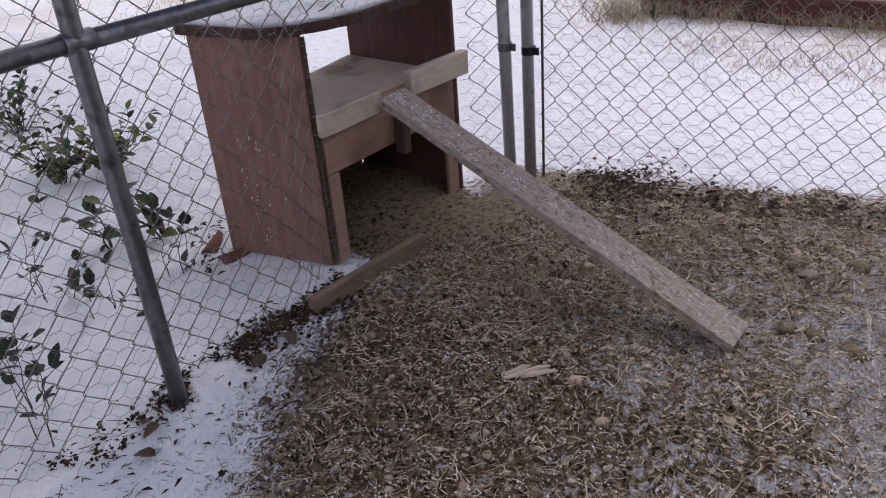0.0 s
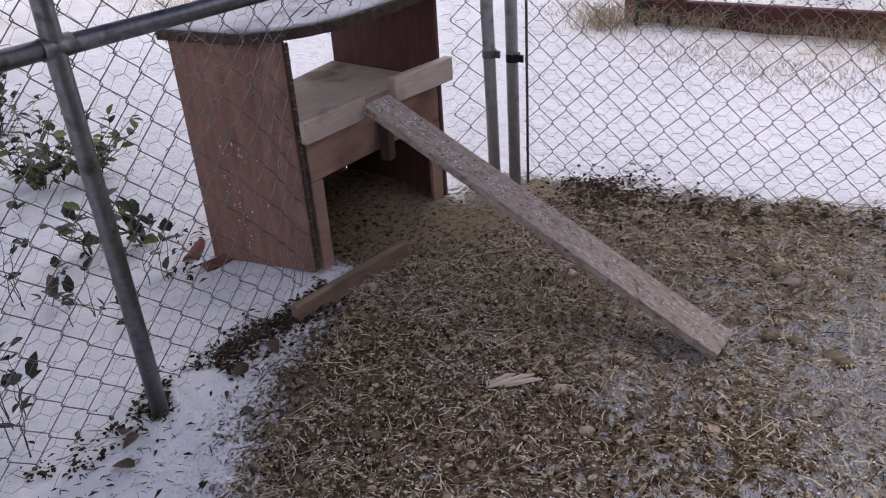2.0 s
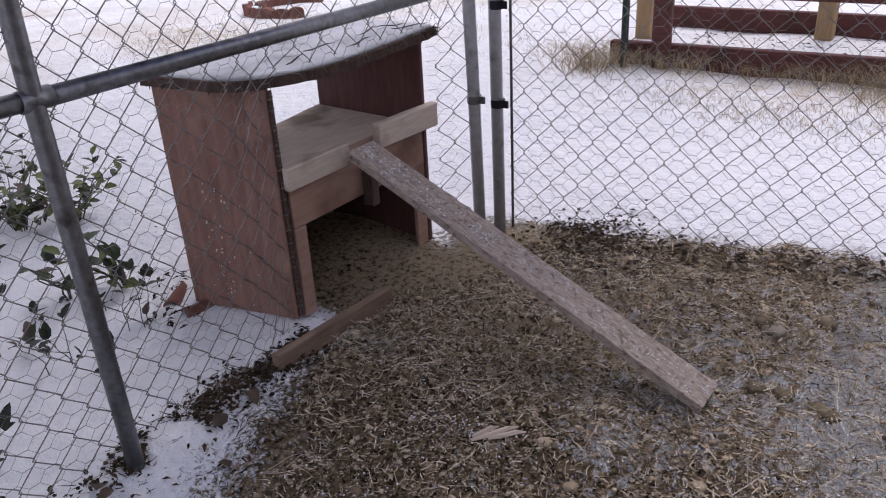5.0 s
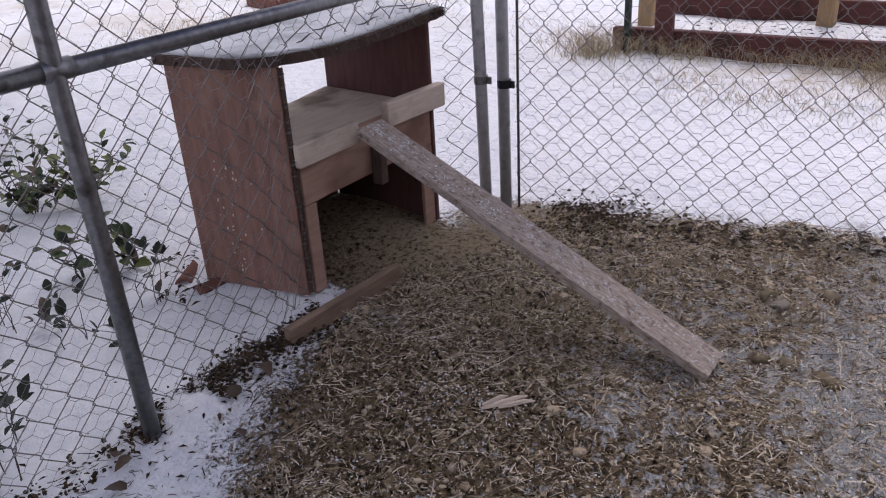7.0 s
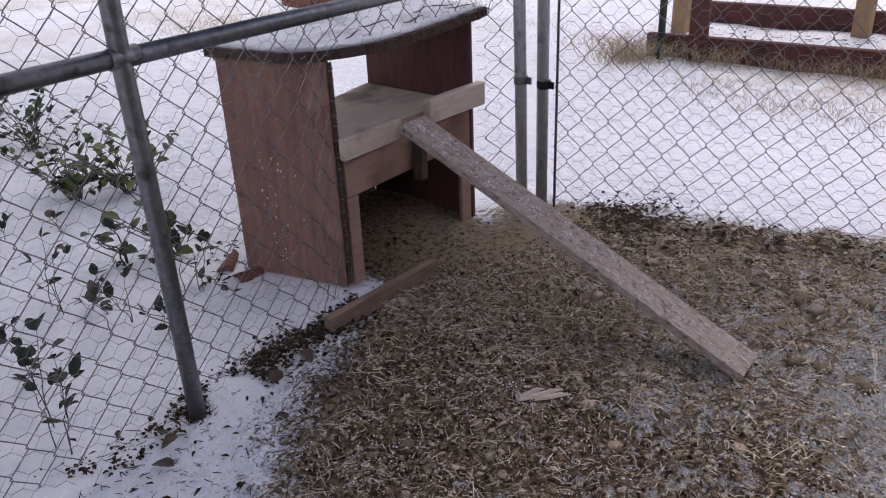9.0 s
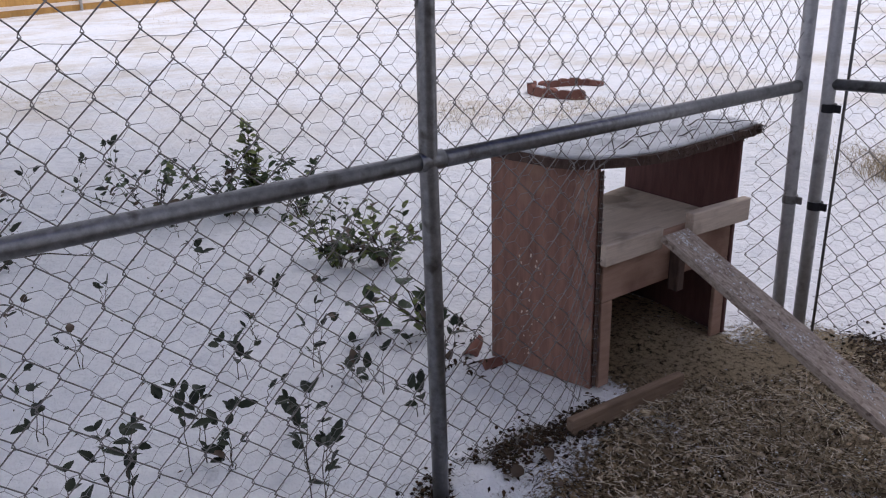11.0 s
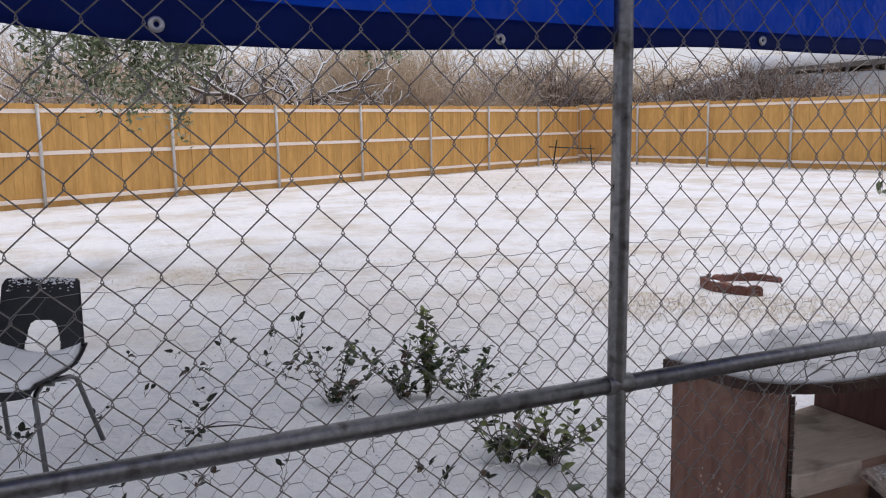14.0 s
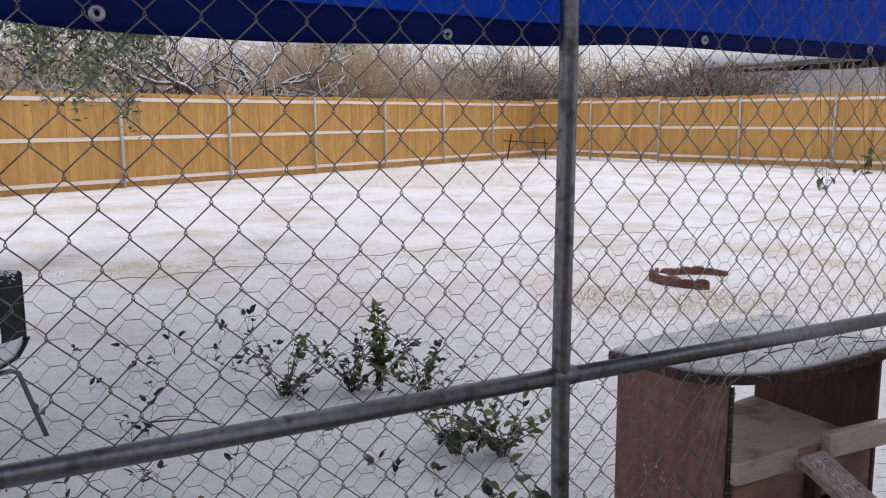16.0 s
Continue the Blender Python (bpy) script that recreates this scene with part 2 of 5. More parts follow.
def ground_material():
    m = bpy.data.materials.new("snow_and_straw_ground")
    m.use_nodes = True
    n, l = m.node_tree.nodes, m.node_tree.links
    p = n["Principled BSDF"]
    tc = n.new("ShaderNodeTexCoord")
    xyz = n.new("ShaderNodeSeparateXYZ")
    l.new(tc.outputs["Object"], xyz.inputs[0])

    def math_node(op, a, b=None, c=None):
        k = n.new("ShaderNodeMath")
        k.operation = op
        for q, v in enumerate((a, b, c)):
            if v is None:
                continue
            if isinstance(v, (int, float)):
                k.inputs[q].default_value = v
            else:
                l.new(v, k.inputs[q])
        return k.outputs[0]

    def noise_node(scale, detail=5, rough=0.6, off=0.0):
        k = n.new("ShaderNodeTexNoise")
        k.inputs["Scale"].default_value, k.inputs["Detail"].default_value, k.inputs["Roughness"].default_value = scale, detail, rough
        if off:
            mp = n.new("ShaderNodeMapping")
            mp.inputs["Location"].default_value = (off, off * 1.7, 0)
            l.new(tc.outputs["Object"], mp.inputs[0])
            l.new(mp.outputs[0], k.inputs["Vector"])
        else:
            l.new(tc.outputs["Object"], k.inputs["Vector"])
        return k.outputs[0]

    def ramp(v, lo, hi):
        k = n.new("ShaderNodeMapRange")
        k.inputs[1].default_value, k.inputs[2].default_value = lo, hi
        l.new(v, k.inputs[0])
        return k.outputs[0]

    def mix(f, a, b):
        k = n.new("ShaderNodeMix")
        k.data_type = "RGBA"
        l.new(f, k.inputs[0])
        for q, v in ((6, a), (7, b)):
            if isinstance(v, tuple):
                k.inputs[q].default_value = (*v, 1)
            else:
                l.new(v, k.inputs[q])
        return k.outputs[2]

    x, y = xyz.outputs[0], xyz.outputs[1]
    wob = math_node("MULTIPLY", math_node("SUBTRACT", noise_node(3.2, 6, 0.7), 0.5), 0.42)
    # distance into the pen from its two fences
    from_a = math_node("ADD", math_node("SUBTRACT", -0.07, y), math_node("MULTIPLY", ramp(x, 0.6, 0.75), 0.12))
    over_b = math_node("ADD", math_node("MULTIPLY", math_node("SUBTRACT", x, DX + 0.10), -BY), math_node("MULTIPLY", math_node("SUBTRACT", y, DY), BX))
    from_b = math_node("MULTIPLY", over_b, -1)
    # the snowy corner by the first post
    from_c = math_node("SUBTRACT", math_node("ADD", math_node("MULTIPLY", x, 0.5), math_node("MULTIPLY", y, -0.866)), 0.215)
    from_c = math_node("MAXIMUM", from_c, math_node("SUBTRACT", -0.75, y))
    back = math_node("MINIMUM", math_node("ADD", y, 3.0), math_node("ADD", x, 2.25))
    inner = math_node("MINIMUM", math_node("MINIMUM", math_node("MINIMUM", from_a, from_b), from_c), back)
    # the trodden way into the coop
    under = math_node("MINIMUM", math_node("MINIMUM", math_node("SUBTRACT", x, 0.60), math_node("SUBTRACT", 1.06, x)), math_node("MINIMUM", math_node("SUBTRACT", 0.47, y), math_node("ADD", y, 0.5)))
    inner = math_node("MAXIMUM", inner, math_node("MULTIPLY", under, 3.0))
    grit = math_node("MULTIPLY", math_node("SUBTRACT", noise_node(85, 8, 0.85, 2.0), 0.5), 0.9)
    pen = ramp(math_node("ADD", math_node("ADD", inner, wob), grit), -0.01, 0.02)
    # snow blown over the litter
    dust_big = noise_node(1.9, 3, 0.5, 4.0)
    dust_fine = noise_node(30, 6, 0.75)
    lie = math_node("ADD", math_node("MULTIPLY", x, 0.9), math_node("MULTIPLY", y, -1.0))
    drift = math_node("MULTIPLY", ramp(math_node("MULTIPLY", y, -1.0), 0.92, 1.14), ramp(lie, 1.45, 1.75))
    near = ramp(math_node("MULTIPLY", y, -1.0), 0.2, 0.7)
    amount = math_node("ADD", math_node("MULTIPLY", drift, 0.22), math_node("ADD", math_node("MULTIPLY", dust_big, 0.36), math_node("MULTIPLY", near, 0.15)))
    dust = ramp(math_node("ADD", dust_fine, amount), 0.85, 0.89)
    lit1, lit2, lit3 = noise_node(70, 6, 0.7), noise_node(9, 5, 0.6), noise_node(160, 3, 0.7)
    litter = mix(ramp(lit1, 0.40, 0.62), (0.022, 0.015, 0.009), (0.52, 0.385, 0.24))
    litter = mix(ramp(lit2, 0.45, 0.75), litter, (0.15, 0.108, 0.07))
    litter = mix(math_node("MULTIPLY", ramp(lit3, 0.55, 0.75), 0.6), litter, (0.48, 0.40, 0.27))
    # Litter paled towards +x: the stronger light on that side, put into colour.
    paled = math_node("MULTIPLY", ramp(math_node("ADD", x, math_node("MULTIPLY", lit2, 0.5)), 0.72, 1.2), ramp(lit1, 0.36, 0.50))
    litter = mix(math_node("MULTIPLY", paled, 0.8), litter, (0.60, 0.49, 0.34))
    floor = mix(dust, litter, (0.78, 0.79, 0.81))
    # open snow, thin over dead grass further off
    far = ramp(math_node("SQRT", math_node("ADD", math_node("MULTIPLY", x, x), math_node("MULTIPLY", y, y))), 2.2, 6.0)
    thin = ramp(math_node("ADD", noise_node(0.8, 7, 0.66, 7.0), math_node("MULTIPLY", noise_node(9, 5, 0.7), 0.16)), 0.54, 0.72)
    thin = math_node("MULTIPLY", math_node("MULTIPLY", thin, far), 0.58)
    def tuft(cx, cy, rx, ry):
        a, b = math_node("DIVIDE", math_node("SUBTRACT", x, cx), rx), math_node("DIVIDE", math_node("SUBTRACT", y, cy), ry)
        d = math_node("ADD", math_node("MULTIPLY", a, a), math_node("MULTIPLY", b, b))
        return math_node("MULTIPLY", math_node("SUBTRACT", 1.0, ramp(d, 0.2, 1.0)), ramp(noise_node(7, 7, 0.8, 6.0), 0.40, 0.62))

    for spot in ((2.65, 3.2, 0.6, 0.7), (3.2, 2.6, 0.8, 0.55), (6.8, 14.0, 2.6, 3.2), (9.5, 16.0, 3.0, 2.2), (0.4, 5.7, 1.0, 0.5), (3.2, -0.3, 0.5, 0.9)):
        thin = math_node("MAXIMUM", thin, math_node("MULTIPLY", tuft(*spot), 0.75))
    snow = mix(ramp(noise_node(8, 7, 0.72), 0.34, 0.66), (0.68, 0.71, 0.765), (0.89, 0.90, 0.92))
    snow = mix(ramp(noise_node(1.1, 5, 0.6, 3.0), 0.35, 0.65), snow, (0.84, 0.85, 0.88))
    snow = mix(thin, snow, (0.53, 0.45, 0.33))
    l.new(mix(pen, snow, floor), p.inputs["Base Color"])
    p.inputs["Roughness"].default_value = 0.85
    p.inputs["Specular IOR Level"].default_value = 0.04
    h1 = math_node("ADD", math_node("MULTIPLY", noise_node(21, 6, 0.62), 1.0), math_node("MULTIPLY", noise_node(4.5, 3, 0.5, 5.0), 0.9))
    h2 = math_node("MULTIPLY", math_node("MULTIPLY", noise_node(75, 5, 0.75), pen), 2.0)
    bp = n.new("ShaderNodeBump")
    bp.inputs["Strength"].default_value, bp.inputs["Distance"].default_value = 0.9, 0.034
    l.new(math_node("ADD", h1, h2), bp.inputs["Height"])
    l.new(bp.outputs[0], p.inputs["Normal"])
    return m


ground = part("ground", g, ground_material(), smooth=True)
tagged(ground, "snow-covered yard with trodden straw and dirt in the pen", "ground", kind="structure")


# ---- kennel fences ----
DIA_X, DIA_Z = 0.0748, 0.085


def fence_frame(origin, way):
    """World matrix: x along the fence, y outwards, z up."""
    w = Vector((way[0], way[1], 0)).normalized()
    m = Matrix.Identity(4)
    m.col[0][:3], m.col[1][:3], m.col[2][:3] = w, Vector((-w.y, w.x, 0)), (0, 0, 1)
    m.translation = Vector(origin)
    return m


def sag(x, z):
    """How far the mesh of the first fence is pulled out to meet the coop's sides."""
    low = 1.0 if z < 0.58 else max(0.0, 1 - (z - 0.58) / 0.11)
    if x < 0.54:
        k = max(0.0, min(1.0, (x - 0.34) / 0.19))
        return 0.082 * k * k * (3 - 2 * k) * low
    if x > 1.05:
        return 0.06 * max(0.0, (1.15 - x) / 0.10) * low
    return 0.0


def chain_link(x0, x1, z0, z1, phase, skip=None, pull=None):
    """Interlocked zigzag wires of a chain-link panel."""
    g = Geo()
    n = int((x1 - x0) / (DIA_X / 2))
    rows = int((z1 - z0) / (DIA_Z / 2))
    k0 = math.ceil((x0 - phase) / (DIA_X / 2))
    for k in range(k0, k0 + n):
        run = []
        for r in range(rows + 1):
            odd = (k + r) % 2
            # the wire swings between this column and the next
            x = phase + (k + odd) * DIA_X / 2
            z = z1 - r * DIA_Z / 2
            if skip and skip(x, z):
                if len(run) > 1:
                    g.tube(run, 0.00118, 5, False)
                run = []
                continue
            bow = 0.004 * nz(x * 3, z * 3, 2) + (pull(x, z) if pull else 0.0)
            d = 0.0017 if odd else -0.0017
            sx = 0.002 if odd else -0.002
            wob_x, wob_z = 0.0016 * nz(x * 9, z * 9, 6), 0.0016 * nz(x * 9, z * 9, 8)
            run += [(x - sx * 0.2 + wob_x, bow + d, z + 0.0035 + wob_z), (x + sx + wob_x, bow - d, z - 0.0035 + wob_z)]
        if len(run) > 1:
            g.tube(run, 0.00118, 5, False)
    return g


def hex_net(x0, x1, z0, z1, y0, cell=0.038, r=0.00042, skip=None, seed=0, pull=None):
    """Hexagonal netting with its twists along the fence."""
    g = Geo()
    half = cell / 2
    px = 0.0345
    tw = 0.019
    nc, nr = int((x1 - x0) / px), int((z1 - z0) / half)

    def bend(x, z):
        return (x + 0.005 * nz(x * 8, z * 8, seed), y0 + 0.006 * nz(x * 4, z * 4, seed + 3) + (pull(x, z) if pull else 0.0), z + 0.005 * nz(x * 8, z * 8, seed + 7))

    for i in range(nc):
        for j in range(nr):
            if (i + j) % 2:
                continue
            x, z = x0 + i * px, z0 + j * half
            if skip and skip(x, z):
                continue
            g.tube([bend(x - tw / 2, z), bend(x + tw / 2, z)], r * 1.5, 4, False)
            g.tube([bend(x + tw / 2, z), bend(x + px - tw / 2, z + half)], r, 3, False)
            g.tube([bend(x + tw / 2, z), bend(x + px - tw / 2, z - half)], r, 3, False)
    # selvedge wire along the top
    g.tube([bend(x0 + i * px, z0 + nr * half + 0.004 * (i % 2)) for i in range(nc)], r * 1.3, 4, False)
    return g


def pipe(pts, r, n=18):
    g = Geo()
    g.tube(pts, r, n)
    return g


def collar(z, r, h=0.022):
    g = Geo()
    g.tube([(0, 0, z - h / 2), (0, 0, z - h / 2 + 0.003), (0, 0, z + h / 2 - 0.003), (0, 0, z + h / 2)], [r * 0.97, r, r, r * 0.97], 18)
    g.box((0.0, -r - 0.006, z), (0.006, 0.016, h * 0.9), 0.001)
    return g


def in_coop(x, z):
    return 0.532 < x < 1.062 and z < 0.625


fence_a = thing("chain_link_fence", (0, 0, 0), "galvanised chain-link kennel panel with hexagonal netting along the bottom", "fence", "kennel panels")
POST_R, RAIL_R = 0.0168, 0.0160
part("post", pipe([(0, 0, -0.06), (-0.001, 0, 0.4), (-0.004, 0, 0.72), (0.004, 0.002, 1.3), (0.006, 0.004, 1.86)], POST_R), M_STEEL, fence_a, smooth=True)
part("corner_post", pipe([(1.178, 0, -0.05), (1.165, 0, 0.40), (1.152, 0, 0.72), (1.135, 0, 1.86)], POST_R), M_STEEL_LIT, fence_a, smooth=True)
part("end_post", pipe([(-2.3, 0, -0.05), (-2.3, 0, 1.86)], POST_R), M_STEEL, fence_a, smooth=True)
part("middle_rail", pipe([(-2.28, 0, 0.722), (-0.02, 0, 0.722)], RAIL_R), M_STEEL, fence_a, smooth=True)
part("middle_rail", pipe([(0.02, 0, 0.72), (1.135, 0, 0.717)], RAIL_R), M_STEEL, fence_a, smooth=True)
part("top_rail", pipe([(-2.3, 0, 1.85), (1.135, 0, 1.85)], RAIL_R), M_STEEL, fence_a, smooth=True)
part("joint_bead", pipe([(-0.026, 0, 0.721), (0.026, 0, 0.721)], RAIL_R * 1.12), M_STEEL, fence_a, smooth=True)
c = part("clamp", collar(0, POST_R + 0.003), M_STEEL, fence_a)
c.matrix_basis = pose(1.166, 0, 0.415)
part("wire_mesh", chain_link(-2.28, 1.15, 0.03, 1.84, -0.916, in_coop, sag), M_WIRE, fence_a, "diamond wire mesh", True)
part("netting", hex_net(-2.28, 1.15, 0.02, 0.975, 0.016, skip=in_coop, pull=sag), M_HEX, fence_a, "hexagonal wire netting")

fence_b = thing("chain_link_fence", (0, 0, 0), "galvanised chain-link kennel panel beside the corner", "fence", "kennel panels")
fence_b.matrix_basis = fence_frame((DX, DY, 0), (BX, BY))
part("post", pipe([(0, 0, -0.05), (-0.005, 0, 0.72), (-0.02, 0, 1.86)], POST_R), M_STEEL_LIT, fence_b, smooth=True)
part("end_post", pipe([(3.0, 0, -0.05), (3.0, 0, 1.86)], POST_R), M_STEEL, fence_b, smooth=True)
part("middle_rail", pipe([(0.0, 0, 0.72), (3.0, 0, 0.72)], RAIL_R * 0.9), M_STEEL, fence_b, smooth=True)
part("top_rail", pipe([(0.0, 0, 1.85), (3.0, 0, 1.85)], RAIL_R), M_STEEL, fence_b, smooth=True)
part("tension_rod", pipe([(0.035, 0.012, 0.03), (0.033, 0.012, 1.82)], 0.004, 8), M_STEEL, fence_b, smooth=True)
for z in (0.40, 0.66, 1.2):
    c = part("clamp", collar(0, POST_R + 0.003), M_BLACK, fence_b)
    c.matrix_basis = pose(0, 0, z, 0, 0, 70)
part("wire_mesh", chain_link(0.03, 3.0, 0.03, 1.84, 0.035), M_WIRE, fence_b, "diamond wire mesh", True)
part("netting", hex_net(0.03, 3.0, 0.02, 0.975, 0.02, seed=20), M_HEX, fence_b, "hexagonal wire netting")

# ---- unseen dark wall, added at the pen's back to cut light from behind ----
M_SHADEWALL = material("shade_wall_boards", (0.15, 0.125, 0.105), (0.26, 0.22, 0.185), 8, 0.85, 0.3, 0, (6, 6, 0.7), 50)
g = Geo()
for k in range(34):
    g.box((-4.0 + 0.2 * k, -3.2 + 0.003 * (k % 2), 0.95), (0.198, 0.03, 2.1), 0.003)
tagged(part("wall_south", g, M_SHADEWALL), "unseen dark wall added behind the camera to hold back light", "wall", kind="structure")

# ---- coop ----
coop = thing("chicken_coop", (0, 0, 0), "reddish plywood coop with a snow-covered roof and an open front", "coop")


def slab_box(x0, x1, y0, y1, z0, z1, ch=0.002, m=None):
    g = Geo()
    g.box(((x0 + x1) / 2, (y0 + y1) / 2, (z0 + z1) / 2), (x1 - x0, y1 - y0, z1 - z0), ch, m)
    return g


def panel_between(a, b, z0, z1, t, lean=0.0):
    """An upright panel from plan point a to b."""
    g = Geo()
    ax, ay = a
    bx, by = b
    d = Vector((bx - ax, by - ay, 0))
    m = Matrix.Rotation(math.atan2(d.y, d.x), 4, "Z")
    g.box(((ax + bx) / 2, (ay + by) / 2, (z0 + z1) / 2), (d.length, t, z1 - z0), 0.002, m)
    return g


part("side_panel", panel_between((0.538, 0.098), (0.460, 0.390), 0.02, 0.588, 0.013), M_PLY, coop)
part("side_panel", panel_between((1.052, 0.085), (1.062, 0.48), 0.02, 0.595, 0.013), M_PLYRED, coop, "darker reddish plywood side")
part("front_panel", slab_box(0.552, 1.044, 0.088, 0.100, 0.254, 0.39), M_PLYPALE, coop, "paler plywood front")
part("front_strip", slab_box(0.552, 0.590, 0.088, 0.100, 0.02, 0.2525), M_PLYPALE, coop)
part("front_strip", slab_box(1.0, 1.044, 0.088, 0.100, 0.02, 0.2525), M_PLYPALE, coop)
part("back_panel", panel_between((0.468, 0.398), (1.055, 0.487), 0.02, 0.352, 0.011), M_PLY, coop)
g = Geo()
NEST = lambda u, v, z: ((0.552 - 0.080 * v) * (1 - u) + 1.044 * u, 0.102 + (0.284 + 0.086 * u) * v, z + 0.001 * nz(u * 6, v * 6))
g.slab(lambda u, v: NEST(u, v, 0.369), lambda u, v: NEST(u, v, 0.353), 8, 6)
part("nest_floor", g, M_BOARD, coop, "pale wooden nest floor")
part("front_board", slab_box(0.536, 0.738, 0.066, 0.087, 0.357, 0.412, 0.003), M_BOARD, coop, "pale raw pine board")
part("front_board", slab_box(0.838, 1.078, 0.058, 0.083, 0.362, 0.425, 0.003, Matrix.Rotation(radians(1.5), 4, "Y")), M_BOARD, coop, "pale raw pine board")


# old paint spots down the weathered side, and a cleat under the ramp's head
pa, pb = Vector((0.538, 0.098, 0)), Vector((0.460, 0.390, 0))
out = Vector((-(pb - pa).y, (pb - pa).x, 0)).normalized()
g = Geo()
for k in range(56):
    along = rnd.gauss(0.58, 0.10) if k < 50 else rnd.uniform(0.3, 0.9)
    z0 = rnd.uniform(0.06, 0.36) if k < 50 else rnd.uniform(0.04, 0.12)
    p0 = pa.lerp(pb, along) + out * 0.0072 + Vector((0, 0, z0))
    q = 0.0010 + 0.0028 * rnd.random() ** 2
    g.box(p0, (q * 1.2, 0.0012, q * rnd.uniform(1.0, 2.6)), 0.0003, Matrix.Rotation(math.atan2((pb - pa).y, (pb - pa).x), 4, "Z") @ Matrix.Rotation(rnd.uniform(-0.6, 0.6), 4, "Y"))
part("paint_spatter", g, M_BOARD, coop, "pale spots of old paint")["kind"] = "stuff"
# Thin dark strip at the seam between side panel and front.
part("dark_edge", panel_between((0.5405, 0.0895), (0.5385, 0.0945), 0.03, 0.586, 0.0125), M_PLYDARK, coop, "thin dark strip along the plywood seam")
part("cleat", slab_box(0.790, 0.818, 0.055, 0.0865, 0.228, 0.335, 0.003), M_PLYDARK, coop, "dark wooden cleat under the ramp")


def roof_at(u, v, top=0.0):
    """u across the front, v from front to back."""
    fl, fr, bl, br = Vector((0.487, 0.045, 0.590)), Vector((1.072, 0.040, 0.600)), Vector((0.445, 0.415, 0.580)), Vector((1.098, 0.455, 0.592))
    p = (fl * (1 - u) + fr * u) * (1 - v) + (bl * (1 - u) + br * u) * v
    p.z += top + 0.010 * math.sin(math.pi * u) * v - 0.006 * math.sin(math.pi * u) * (1 - v)
    if u < 0.4 and v < 0.4:
        k = (1 - u / 0.4) ** 1.5 * (1 - v / 0.4) ** 1.5
        p.x += 0.045 * k
        p.y += 0.050 * k
    e = 0.007
    p.x += e * nz(v * 18, 3.1, u) * (1 if u > 0.5 else -1) * (abs(u - 0.5) > 0.49)
    p.y += e * nz(u * 22, 7.7, v) * (abs(v - 0.5) > 0.49)
    return p


g = Geo()
g.slab(lambda u, v: roof_at(u, v, 0.022), lambda u, v: roof_at(u, v), 28, 20)
roof = part("roof", g, M_PLYDARK, coop, "dark worn roof board")
g = Geo()
g.slab(lambda u, v: roof_at(0.02 + 0.96 * u, 0.04 + 0.94 * v, 0.030 + 0.004 * nz(u * 9, v * 9) + 0.002 * nz(u * 30, v * 30)), lambda u, v: roof_at(0.012 + 0.976 * u, 0.03 + 0.96 * v, 0.0224), 34, 26)
frayed = Geo()
for k in range(150):
    u = rnd.random() ** 0.6
    p0 = roof_at(u, 0.0, 0.012 + rnd.uniform(-0.008, 0.012)) if k < 110 else roof_at(0.0, rnd.random(), 0.010 + rnd.uniform(-0.008, 0.01))
    d0 = Vector((rnd.uniform(-0.02, 0.02), rnd.uniform(-0.012, 0.004), rnd.uniform(-0.012, 0.010)))
    frayed.tube([p0, p0 + d0 * 0.6 + Vector((0, 0, 0.003)), p0 + d0], [0.0014, 0.0012, 0.0005], 3, False)
part("frayed_edge", frayed, M_PLYDARK, roof, "frayed splintered edge")["kind"] = "stuff"
for k, (u0, v0, a0) in enumerate(((0.30, 0.22, 20), (0.48, 0.30, -10), (0.78, 0.30, 15), (0.90, 0.12, -35), (0.62, 0.16, 8), (0.88, 0.25, 160))):
    p0 = roof_at(u0, v0, 0.033)
    tw = Geo()
    c0, s0 = math.cos(radians(a0)), math.sin(radians(a0))
    tw.tube([p0 + Vector((t * c0 - 0.01 * s0 * (t * 20) ** 2 * 0.3, t * s0, 0.003 * math.sin(t * 60))) for t in (-0.045, -0.02, 0.0, 0.025, 0.045)], [0.001, 0.0018, 0.0018, 0.0014, 0.0006], 4)
    part("fallen_twig", tw, M_STEM, roof)
part("snow_layer", g, M_THINSNOW, roof, "thin grey-white snow", True)

for k in range(16):
    z0 = 0.06 + 0.034 * k + rnd.uniform(-0.006, 0.006)
    tie = Geo()
    tie.tube([(0.530 + 0.008 * math.cos(a * 1.05), 0.083 + 0.006 * math.sin(a * 1.05), z0 + 0.002 * a + rnd.uniform(-0.001, 0.001)) for a in range(0, 8)], 0.0009, 4)
    part("tie_wire", tie, M_WIRE, fence_a, smooth=True)

# ramp board
ramp = thing("ramp_board", (0, 0, 0), "weathered wooden plank ramp leaning on the coop front", "ramp")
top, low = Vector((0.738, 0.035, 0.402)), Vector((0.756, -0.832, 0.020))
d = (top - low)
m = Matrix.Identity(4)
ey = d.normalized()
ex = Vector((1, 0.05, 0)).normalized()
ez = ex.cross(ey).normalized()
ex = ey.cross(ez).normalized()
m.col[0][:3], m.col[1][:3], m.col[2][:3] = ex, ey, ez
g = Geo()
g.slab(lambda u, v: ((u - 0.5) * 0.092 + 0.001 * nz(v * 30, u), (v - 0.5) * d.length, 0.009 + 0.0012 * nz(u * 5, v * 40)), lambda u, v: ((u - 0.5) * 0.092, (v - 0.5) * d.length, -0.009), 6, 50)
plank = part("plank", g, M_RAMP, ramp)
plank.matrix_basis = Matrix.Translation((top + low) / 2) @ m

